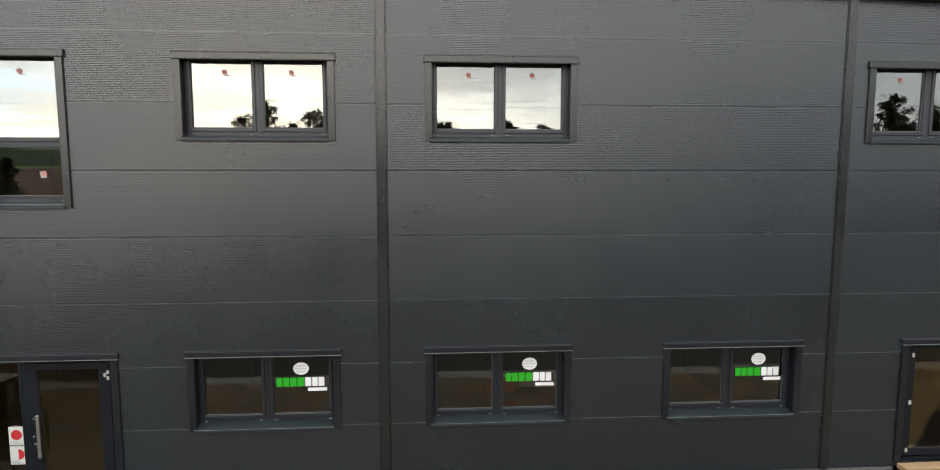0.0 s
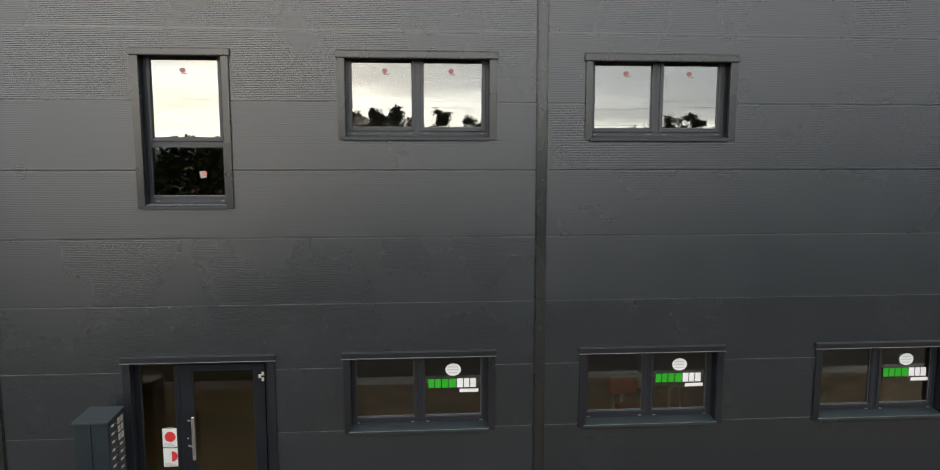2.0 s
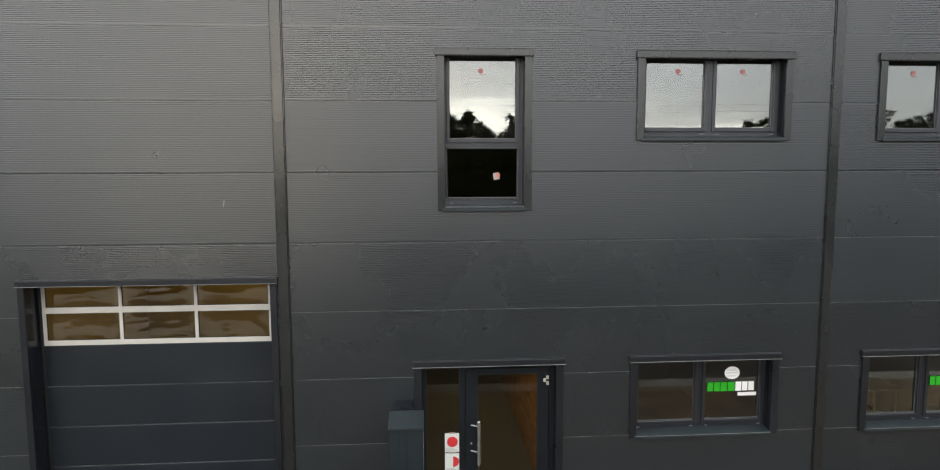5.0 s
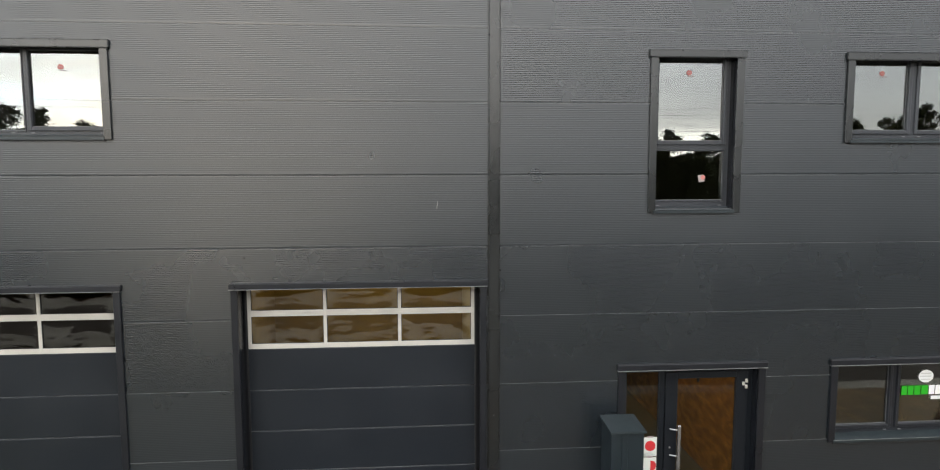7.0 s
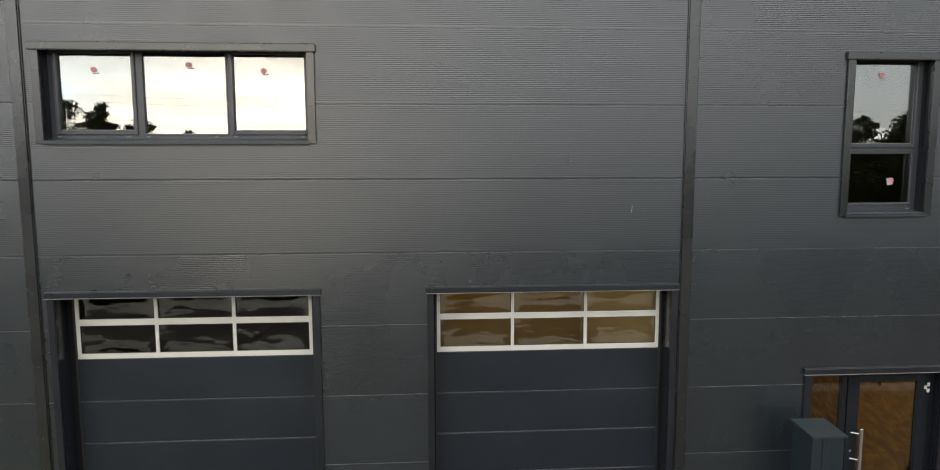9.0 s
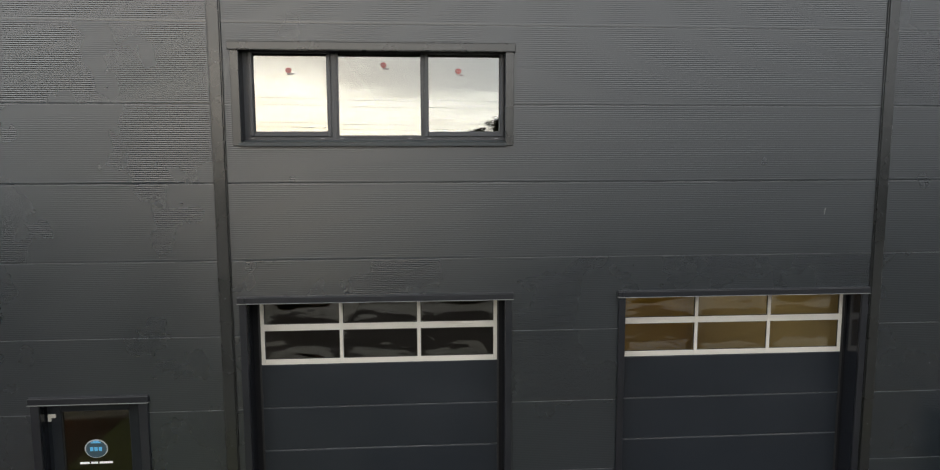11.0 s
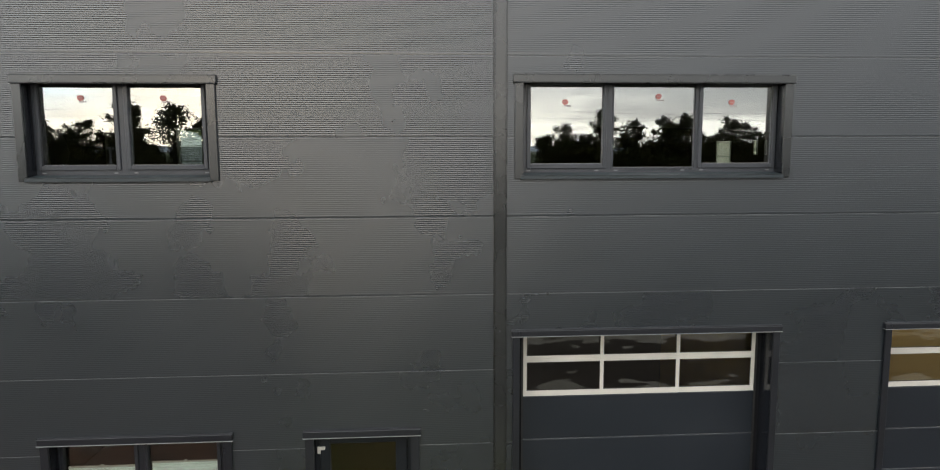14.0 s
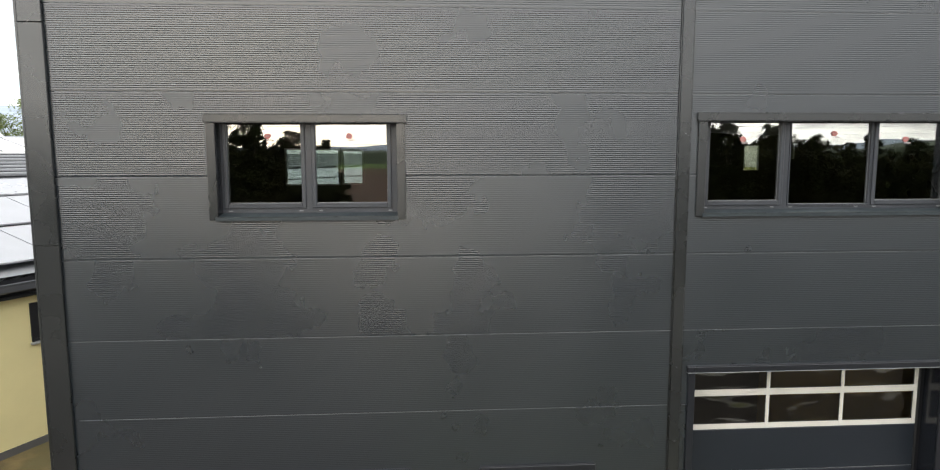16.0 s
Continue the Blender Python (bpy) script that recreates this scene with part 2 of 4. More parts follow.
# the backlit darkness of the tree row is put into this leaf colour
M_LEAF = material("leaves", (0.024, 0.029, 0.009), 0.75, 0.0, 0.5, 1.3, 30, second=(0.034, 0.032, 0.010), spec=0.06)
# lighter leaf copy with the sunlight put into its colour
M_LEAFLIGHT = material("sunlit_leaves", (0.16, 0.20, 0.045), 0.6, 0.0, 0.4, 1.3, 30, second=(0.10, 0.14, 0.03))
M_REDEARTH = material("red_earth", (0.10, 0.05, 0.028), 0.95, 0.0, 0.4, 2.0, 20, bump=1.0, bump_scale=10, second=(0.05, 0.03, 0.018))
M_OSB = material("strand_board", (0.66, 0.31, 0.050), 0.7, 0.0, 0.42, 9.0, 34, stretch=(1, 1, 2.2), second=(0.36, 0.14, 0.022), blend=(0.40, 0.62))
M_FARWOOD = material("far_woods", (0.035, 0.05, 0.022), 0.95, 0.0, 0.3, 0.05, 0.6)
# distance haze is put into this pale blue base colour
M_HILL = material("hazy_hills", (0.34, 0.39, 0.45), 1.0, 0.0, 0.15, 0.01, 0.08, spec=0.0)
M_YELLOW = material("yellow_render", (0.74, 0.65, 0.34), 0.9, 0.0, 0.06, 0.8, 60, bump=0.2, bump_scale=150)
M_SOLAR = material("solar_glass", (0.30, 0.31, 0.33), 0.22, 0.0, 0.08, 0.6, 30, spec=1.0)
M_ROOFSHEET = material("grey_roof_sheet", (0.30, 0.31, 0.32), 0.5, 0.3, 0.1, 0.8, 30)
M_DOME = material("skylight_dome", (0.8, 0.8, 0.78), 0.3, 0.0, 0.04)
M_BLACK = material("black_gutter", (0.018, 0.019, 0.022), 0.4, 0.0, 0.1)
M_WOOD = material("weathered_plank", (0.34, 0.23, 0.12), 0.8, 0.0, 0.25, 3.0, 60, stretch=(0.2, 1, 1))
M_CABLE = material("cable", (0.03, 0.03, 0.03), 0.6)
M_GLASS = glass("coated_window_glass", 0.17, (0.84, 0.88, 0.85), 0.0006, 1.6)
M_CLEARGLASS = glass("clear_window_glass", 0.055, (0.86, 0.88, 0.85), 0.0006, 1.6)
M_DOORGLASS = glass("door_glass", 0.008, (0.80, 0.74, 0.56), 0.0010, 1.4)
M_ACRYL = glass("wavy_acrylic", 0.078, (0.74, 0.68, 0.46), 0.006, 1.5, 0.02, 1.48, 1.2)
M_SILL = material("coated_sill", (0.019, 0.027, 0.031), 0.4, 0.0, 0.1, 3.0, 60)
M_VERGE = material("dark_verge_sheet", (0.022, 0.016, 0.014), 0.5, 0.0, 0.1)
M_CAP = material("drain_cap_plastic", (0.07, 0.073, 0.08), 0.5, 0.0, 0.1)
M_DRAIN = material("pale_drain_cap", (0.17, 0.175, 0.18), 0.5, 0.0, 0.1)
# bare edges and scratch, also the painted highlight on the lower sills
M_EDGE = material("bare_drip_edge", (0.20, 0.205, 0.20), 0.4, 0.2, 0.15, 3.0, 60)
M_LEDGE = material("galvanised_ledge", (0.19, 0.195, 0.20), 0.5, 0.2, 0.15, 2.0, 60)
M_HALLGLASS = glass("hall_window_glass", 0.04, (0.82, 0.83, 0.79))
M_REARGLASS = glass("rear_window_glass", 0.04, (0.74, 0.78, 0.76))

# ---------------------------------------------------------------- helpers

BASE = {}


def thing(name, at, label="", category="", group="", kind=""):
    ob = new(name)
    ob.empty_display_size = 0.1
    ob.location = at
    BASE[ob.name] = Vector(at)
    return tagged(ob, label, category, group, kind)


def part(name, bm, mat, parent=None, label=""):
    """Links a bmesh, built in world places, as one mesh object under its thing or part."""
    off = BASE.get(parent.name, Vector()) if parent else Vector()
    if off.length:
        bmesh.ops.translate(bm, vec=-off, verts=bm.verts)
    me = bpy.data.meshes.new(name)
    bm.to_mesh(me)
    bm.free()
    me.materials.append(mat)
    ob = new(name, me)
    ob.parent = parent
    BASE[ob.name] = off
    if label:
        ob["label"] = label
    return ob


def box(bm, x0, x1, y0, y1, z0, z1, bevel=0.0):
    r = bmesh.ops.create_cube(bm, size=1.0, matrix=Matrix.Translation(((x0 + x1) / 2, (y0 + y1) / 2, (z0 + z1) / 2))
                              @ Matrix.Diagonal((abs(x1 - x0), abs(y1 - y0), abs(z1 - z0), 1)))
    if bevel:
        edges = list({e for v in r["verts"] for e in v.link_edges})
        bmesh.ops.bevel(bm, geom=edges, offset=bevel, segments=1, affect="EDGES", profile=0.5)
    return bm


def boxes(*specs, bevel=0.0):
    bm = bmesh.new()
    for s in specs:
        box(bm, *s, bevel=bevel)
    return bm


def tube(bm, a, b, r0, r1=None, sides=10):
    a, b = Vector(a), Vector(b)
    m = Matrix.Translation((a + b) / 2) @ (b - a).to_track_quat("Z", "Y").to_matrix().to_4x4()
    bmesh.ops.create_cone(bm, cap_ends=True, segments=sides, radius1=r0, radius2=r0 if r1 is None else r1, depth=(b - a).length, matrix=m)
    return bm


def disc(x, y, z, r, depth=0.002, sides=24, squash=1.0):
    """A thin round plate that faces the street."""
    bm = bmesh.new()
    m = Matrix.Translation((x, y, z)) @ Matrix.Diagonal((1, 1, squash, 1)) @ Matrix.Rotation(radians(90), 4, "X")
    bmesh.ops.create_cone(bm, cap_ends=True, segments=sides, radius1=r, radius2=r, depth=depth, matrix=m)
    return bm


def ring(x0, x1, z0, z1, w, y0, y1, bottom=None, bevel=0.0):
    """A rectangular border, as one mesh of four mitred-looking bars butted end to end."""
    wb = w if bottom is None else bottom
    return boxes((x0, x0 + w, y0, y1, z0, z1), (x1 - w, x1, y0, y1, z0, z1),
                 (x0 + w, x1 - w, y0, y1, z1 - w, z1), (x0 + w, x1 - w, y0, y1, z0, z0 + wb), bevel=bevel)


# ---------------------------------------------------------------- plan of the facade (face at y = 0)
LEFT, RIGHT, TOP = -21.60, 18.0, 9.6
FALL = -0.035


def VERGE(x):
    """Height of the falling roof line over x."""
    return 7.87 + FALL * (x - 11.69)


COLUMNS = [-13.945, -5.09, 3.02, 10.35]
JOINT = [0.2 + k for k in range(10)]
# openings: x0, x1, z0, z1 of the hole behind the trim
HOLES = dict(
    tall=(-2.84, -1.58, 4.72, 6.90), up1=(0.04, 2.31, 5.69, 6.90), up2=(3.71, 5.98, 5.69, 6.90), up3=(10.72, 12.99, 5.69, 6.90),
    gr1=(0.03, 2.32, 1.19, 2.40), gr2=(3.70, 5.99, 1.19, 2.40), gr3=(7.55, 9.84, 1.19, 2.40),
    entry=(-3.22, -1.06, 0.02, 2.41), side=(11.62, 13.1, 0.30, 2.38), yard=(-16.45, -15.04, 0.02, 2.41),
    blind=(-19.72, -17.45, 1.19, 2.40), triple=(-13.72, -10.21, 5.69, 6.90), left=(-19.74, -17.43, 5.69, 6.90),
    gate_b=(-8.70, -5.24, 0.02, 3.68), gate_a=(-13.73, -10.22, 0.02, 3.68))


def free(x0, x1, z, holes):
    """The stretches of x0..x1 that no hole takes at height z."""
    spans = [(x0, x1)]
    for a, b, c, d in holes:
        if c < z < d:
            spans = [q for p, r in spans for q in ((p, min(r, a)), (max(p, b), r)) if q[1] - q[0] > 1e-4]
    return spans


def wall_mesh(x0, x1, z0, z1, y0, y1, holes):
    """An upright slab between y0 and y1 with holes right through it."""
    bm = bmesh.new()
    cuts = sorted({z0, z1, *(min(max(v, z0), z1) for h in holes for v in h[2:])})
    for a, b in zip(cuts, cuts[1:]):
        if b - a > 1e-4:
            for p, q in free(x0, x1, (a + b) / 2, holes):
                box(bm, p, q, y0, y1, a, b)
    return bm


def side_mesh(y0, y1, z0, z1, x0, x1):
    return boxes((x0, x1, y0, y1, z0, z1))


# ---------------------------------------------------------------- ground
ground = new("ground", bpy.data.meshes.new("ground"))
g_bm = bmesh.new()
bmesh.ops.create_grid(g_bm, x_segments=2, y_segments=2, size=4000, matrix=Matrix.Translation((0, 0, -0.06)))
g_bm.to_mesh(ground.data)
g_bm.free()
ground.data.materials.append(M_LAND)
tagged(ground, "flat green farmland reaching to the far hills", "ground", kind="structure")

tagged(part("plot_earth", boxes((-420, 260, -300, -5.6, -0.16, -0.02)), M_EARTH), "brown bare earth of the building plot", "ground", kind="structure")
tagged(part("road", boxes((-60, 60, -11.5, -5.66, -0.1, 0.0)), M_ROAD), "grey asphalt road in front of the hall", "road", kind="structure")
tagged(part("grass_verge", boxes((-17.8, -9.0, -5.1, -3.25, -0.1, 0.02), (-2.6, -1.7, -5.1, -3.25, -0.1, 0.02), (-17.8, -12.5, -3.25, -1.15, -0.1, 0.02)), M_GRASS), "patchy olive grass verge along the forecourt", "ground", kind="structure")
tagged(part("gravel_yard", boxes((-60, 60, -25.5, -11.6, -0.1, 0.02)), M_GRAVEL), "pale gravel yard across the road", "ground", kind="structure")
tagged(part("earth_bank", boxes((-60, -17.81, -5.1, -1.15, -0.1, 0.03)), M_REDEARTH), "red-brown bare earth beside the forecourt", "ground", kind="structure")
tagged(part("soil_strip", boxes((-9.0, -2.6, -5.1, -3.25, -0.1, 0.02), (-1.7, -1.0, -5.1, -3.25, -0.1, 0.02), (-1.0, 60, -5.1, -1.1, -0.1, 0.02)), M_SOIL), "strip of brown bare soil beside the forecourt", "ground", kind="structure")
tagged(part("rough_grass", boxes((-60, -21.9, -3.2, 40, -0.1, 0.0)), M_DRYGRASS), "patchy yellow-green grass beside the hall", "ground", kind="structure")
pave = tagged(part("pavement", boxes((-12.5, -1.0, -3.248, 0.3, -0.12, 0.01), (-21.9, -12.5, -1.148, 0.3, -0.12, 0.01), (-1.0, 20, -1.098, 0.3, -0.12, 0.01)), M_PAVE), "dark grey paved forecourt along the facade", "pavement", kind="structure")
kerb = tagged(part("kerb", boxes((-60, 60, -5.655, -5.105, -0.15, 0.012)), M_KERB), "pale concrete kerb between road and soil", "kerb", kind="structure")

# ---------------------------------------------------------------- building shell
holes = list(HOLES.values())
wall_front = part("wall_front", wall_mesh(LEFT, RIGHT, 0.0, TOP, 0.05, 0.22, holes), M_DARKTRIM)
tagged(wall_front, "dark grey micro-ribbed sandwich panel facade with bolted cover strips", "wall", kind="structure")


def shell(name, bm, mat, label, category="wall"):
    return tagged(part(name, bm, mat), label, category, kind="structure")


shell("wall_west", boxes((-21.78, -21.60, 0.0, 6.3, 0.0, TOP)), M_PANEL, "dark grey end wall of the office wing")
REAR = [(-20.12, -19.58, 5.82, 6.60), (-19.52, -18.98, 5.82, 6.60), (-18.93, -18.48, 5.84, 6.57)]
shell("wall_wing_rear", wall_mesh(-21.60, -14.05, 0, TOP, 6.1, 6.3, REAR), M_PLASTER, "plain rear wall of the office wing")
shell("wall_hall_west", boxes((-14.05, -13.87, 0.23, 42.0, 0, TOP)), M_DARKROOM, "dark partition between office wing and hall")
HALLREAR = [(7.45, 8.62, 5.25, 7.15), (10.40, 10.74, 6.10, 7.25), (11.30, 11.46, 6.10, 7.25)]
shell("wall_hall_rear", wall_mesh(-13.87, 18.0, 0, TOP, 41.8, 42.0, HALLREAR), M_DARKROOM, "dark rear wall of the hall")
shell("wall_east", boxes((18.0, 18.2, 0.0, 42.0, 0, TOP)), M_PANEL, "dark grey end wall of the hall")
shell("wall_gate_west", boxes((-9.6, -9.45, 0.23, 6.0, 0, 4.0)), M_WARMWALL, "beige partition beside the loading bay")
shell("wall_gate_rear", boxes((-9.45, -5.14, 6.0, 6.15, 0, 4.0)), M_WARMWALL, "beige rear wall of the loading bay")
shell("wall_gate_east", boxes((-5.14, -5.02, 0.23, 6.15, 0, 4.0)), M_CREAM, "cream partition between loading bay and entrance")
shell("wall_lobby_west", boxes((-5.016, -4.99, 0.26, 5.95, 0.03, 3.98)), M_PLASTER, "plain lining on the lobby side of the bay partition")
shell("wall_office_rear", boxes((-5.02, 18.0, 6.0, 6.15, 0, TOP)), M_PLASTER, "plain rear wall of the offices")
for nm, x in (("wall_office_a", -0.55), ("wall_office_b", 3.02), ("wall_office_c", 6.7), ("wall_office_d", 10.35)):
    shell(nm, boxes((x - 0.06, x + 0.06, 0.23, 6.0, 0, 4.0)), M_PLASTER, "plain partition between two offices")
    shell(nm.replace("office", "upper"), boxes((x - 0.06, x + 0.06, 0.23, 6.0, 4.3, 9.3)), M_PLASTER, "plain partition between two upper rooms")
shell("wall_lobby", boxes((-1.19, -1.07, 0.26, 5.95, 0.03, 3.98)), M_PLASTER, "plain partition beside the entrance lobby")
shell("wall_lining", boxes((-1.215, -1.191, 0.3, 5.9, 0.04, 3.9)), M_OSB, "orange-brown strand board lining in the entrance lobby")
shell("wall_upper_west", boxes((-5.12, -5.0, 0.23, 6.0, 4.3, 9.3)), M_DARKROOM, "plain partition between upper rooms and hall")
shell("floor", boxes((-21.6, 18.0, 0.23, 42.0, -0.1, 0.03)), M_CONCRETE, "grey screed floor of the hall and offices", "floor")
shell("floor_upper", boxes((-5.0, 18.0, 0.23, 6.0, 4.0, 4.3), (-21.6, -14.05, 0.23, 6.1, 4.0, 4.3)), M_CONCRETE, "grey upper floor slab", "floor")
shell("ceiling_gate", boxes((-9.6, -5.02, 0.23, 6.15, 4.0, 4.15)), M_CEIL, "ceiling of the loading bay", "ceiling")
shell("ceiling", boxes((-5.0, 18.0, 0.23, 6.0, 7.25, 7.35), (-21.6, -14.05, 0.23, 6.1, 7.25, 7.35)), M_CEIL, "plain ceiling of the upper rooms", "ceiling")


def pitched(*specs, bevel=0.0):
    """Boxes whose heights are counted from the falling roof line."""
    bm = boxes(*specs, bevel=bevel)
    for v in bm.verts:
        v.co.z += VERGE(v.co.x)
    return bm


shell("roof", pitched((-21.78, 18.2, 0.0, 6.3, 0.0, 0.18), (-14.05, 18.2, 6.3, 42.0, 0.0, 0.18)), M_ROOF, "low-pitched grey roof of the hall", "roof")
verge = shell("roof_verge", pitched((-21.9, 18.3, -0.16, 0.0, 0.0, 0.20), bevel=0.01), M_VERGE, "dark brown folded verge along the falling roof line", "trim")
part("verge_lip", pitched((-21.9, 18.3, -0.172, -0.15, -0.02, 0.0)), M_VERGE, verge)
shell("plinth", boxes((-21.75, -16.5, -0.02, 0.05, 0.0, 0.19), (-15.0, -13.75, -0.02, 0.05, 0, 0.19), (-10.2, -8.72, -0.02, 0.05, 0, 0.19),
                      (-5.2, -3.25, -0.02, 0.05, 0, 0.19), (-1.0, 11.58, -0.02, 0.05, 0, 0.19), (13.2, 18.0, -0.02, 0.05, 0, 0.19)), M_CONCRETE, "grey concrete plinth under the facade", "plinth")

# cover strips over the panel joints, and the corner flashing
for i, cx in enumerate(COLUMNS):
    bm = boxes((cx - 0.066, cx + 0.066, -0.034, -0.004, 0.2, TOP), (cx - 0.082, cx - 0.066, -0.016, -0.002, 0.2, TOP), (cx + 0.066, cx + 0.082, -0.016, -0.002, 0.2, TOP), bevel=0.003)
    tagged(part("trim_%d" % (i + 1), bm, M_TRIM), "upright grey steel cover strip over the panel joint", "trim", kind="structure")
    for sx in (-1, 1):
        q = cx + sx * 0.088
        part("seal", boxes((q - 0.002, q + 0.002, -0.004, 0.0, 0.2, TOP)), M_SEALSHADE, bpy.data.objects["trim_%d" % (i + 1)])
for i, cx in enumerate(COLUMNS):
    for k in range(7):
        part("screw", disc(cx + (0.0 if k % 2 else 0.012), -0.036, 0.72 + k + 0.03 * (i % 3), 0.007, 0.004, 10), M_CAP, bpy.data.objects["trim_%d" % (i + 1)])
corner = tagged(part("trim_corner", boxes((-21.80, -21.53, -0.045, -0.002, 0.0, 5.392), bevel=0.006), M_TRIM),
                "wide folded grey steel corner flashing in lapped lengths", "trim", kind="structure")
part("flashing_length", boxes((-21.803, -21.528, -0.047, -0.002, 5.396, 7.975), bevel=0.006), M_TRIM, corner)
part("flashing_length", boxes((-21.80, -21.53, -0.045, -0.002, 7.98, TOP), bevel=0.006), M_TRIM, corner)
part("flashing_return", boxes((-21.83, -21.80, -0.045, 0.25, 0.0, TOP), bevel=0.004), M_TRIM, corner)

# ---------------------------------------------------------------- windows and doors


def trims(root, x0, x1, z0, z1, head=0.095, sidew=0.105, sill=True, deep=0.2, mat=None):
    """The folded steel surround: head, two sides with their reveals, and a sill."""
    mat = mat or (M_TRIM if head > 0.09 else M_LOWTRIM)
    s0, s1 = x0 + 0.022, x1 - 0.022
    part("drip_edge", boxes((x0, x1, -0.060, -0.001, z1 - head - 0.007, z1 - head - 0.001), bevel=0.002), M_EDGE if head < 0.09 else mat, root)
    part("top_flange", boxes((x0 + 0.003, x1 - 0.003, -0.036, -0.001, z1 + 0.001, z1 + 0.011), bevel=0.003), mat, root)
    part("head_trim", boxes((x0, x1, -0.050, -0.001, z1 - head, z1), bevel=0.006), mat, root)
    # soffit coloured as dark as its shade
    part("soffit", boxes((s0 + sidew, s1 - sidew, -0.03, deep, z1 - head + 0.002, z1 - head + 0.014)), M_SHADEDSTEEL, root)
    for a, b, r0, r1 in ((s0, s0 + sidew, s0 + sidew - 0.012, s0 + sidew), (s1 - sidew, s1, s1 - sidew, s1 - sidew + 0.012)):
        part("side_trim", boxes((a, b, -0.036, -0.001, z0, z1 - head - 0.008), bevel=0.004), mat, root)
        part("reveal", boxes((r0, r1, 0.0, deep, z0, z1 - head - 0.009)), M_DARKTRIM, root)
    if sill:
        bm = bmesh.new()
        a, b = s0 + sidew - 0.03, s1 - sidew + 0.012
        v = [bm.verts.new(p) for p in ((a, -0.05, z0 - 0.004), (b, -0.05, z0 - 0.004), (b, -0.05, z0 + 0.04), (a, -0.05, z0 + 0.04), (a, deep, z0 + 0.075), (b, deep, z0 + 0.075), (a, deep, z0 - 0.004), (b, deep, z0 - 0.004))]
        for f in ((0, 1, 2, 3), (3, 2, 5, 4), (4, 5, 7, 6), (6, 7, 1, 0), (0, 3, 4, 6), (1, 7, 5, 2)):
            bm.faces.new([v[k] for k in f])
        bmesh.ops.recalc_face_normals(bm, faces=bm.faces)
        part("sill", bm, M_SILL, root)
        # two black strips stand in for shadow lines above and below the sill
        part("sill_gap", boxes((a + 0.04, b - 0.04, 0.158, 0.172, z0 + 0.03, z0 + 0.064)), M_SEALSHADE, root)
        part("drip_gap", boxes((a, b, -0.040, -0.002, z0 - 0.014, z0 - 0.005)), M_SEALSHADE, root)
        # on low windows a pale strip paints the highlight along the sill's front
        part("sill_nose", boxes((a, b, -0.054, -0.047, z0 + 0.036, z0 + 0.0405), bevel=0.001), M_EDGE if head < 0.09 else mat, root)


def pane_mesh(x0, x1, z0, z1, y, tilt):
    """A sheet of glass that leans by a fraction of a degree, as hung sashes do."""
    bm = boxes((x0, x1, y, y + 0.006, z0, z1))
    bmesh.ops.rotate(bm, cent=((x0 + x1) / 2, y, (z0 + z1) / 2), matrix=Euler((radians(tilt[0]), 0, radians(tilt[1]))).to_matrix(), verts=bm.verts)
    return bm


def sticker(parent, x, z, y, kind):
    if kind == "square":
        bm = boxes((x - 0.045, x + 0.042, y - 0.004, y - 0.002, z - 0.055, z + 0.045))
        bmesh.ops.rotate(bm, cent=(x, y, z), matrix=Matrix.Rotation(radians(-9), 3, "Y"), verts=bm.verts)
        note = part("sticker", bm, M_STICKW, parent, "crooked white glazing sticker with a red print")
        bm = disc(x + 0.022, y - 0.006, z + 0.01, 0.034, 0.002, 14)
        part("sticker_print", bm, M_STICKER, note)
        return
    part("sticker", disc(x, y - 0.003, z, 0.040, 0.002, 20, 0.85), M_STICKER, parent, "round pale red glazing sticker")
    part("sticker_print", boxes((x - 0.024, x - 0.004, y - 0.006, y - 0.0045, z - 0.006, z + 0.006), (x + 0.004, x + 0.024, y - 0.006, y - 0.0045, z - 0.006, z + 0.006)), M_STICKW, parent)
    part("sticker_tab", boxes((x - 0.02, x + 0.07, y - 0.0035, y - 0.002, z - 0.056, z - 0.040)), M_STICKW, parent)


NUMBER = [0]


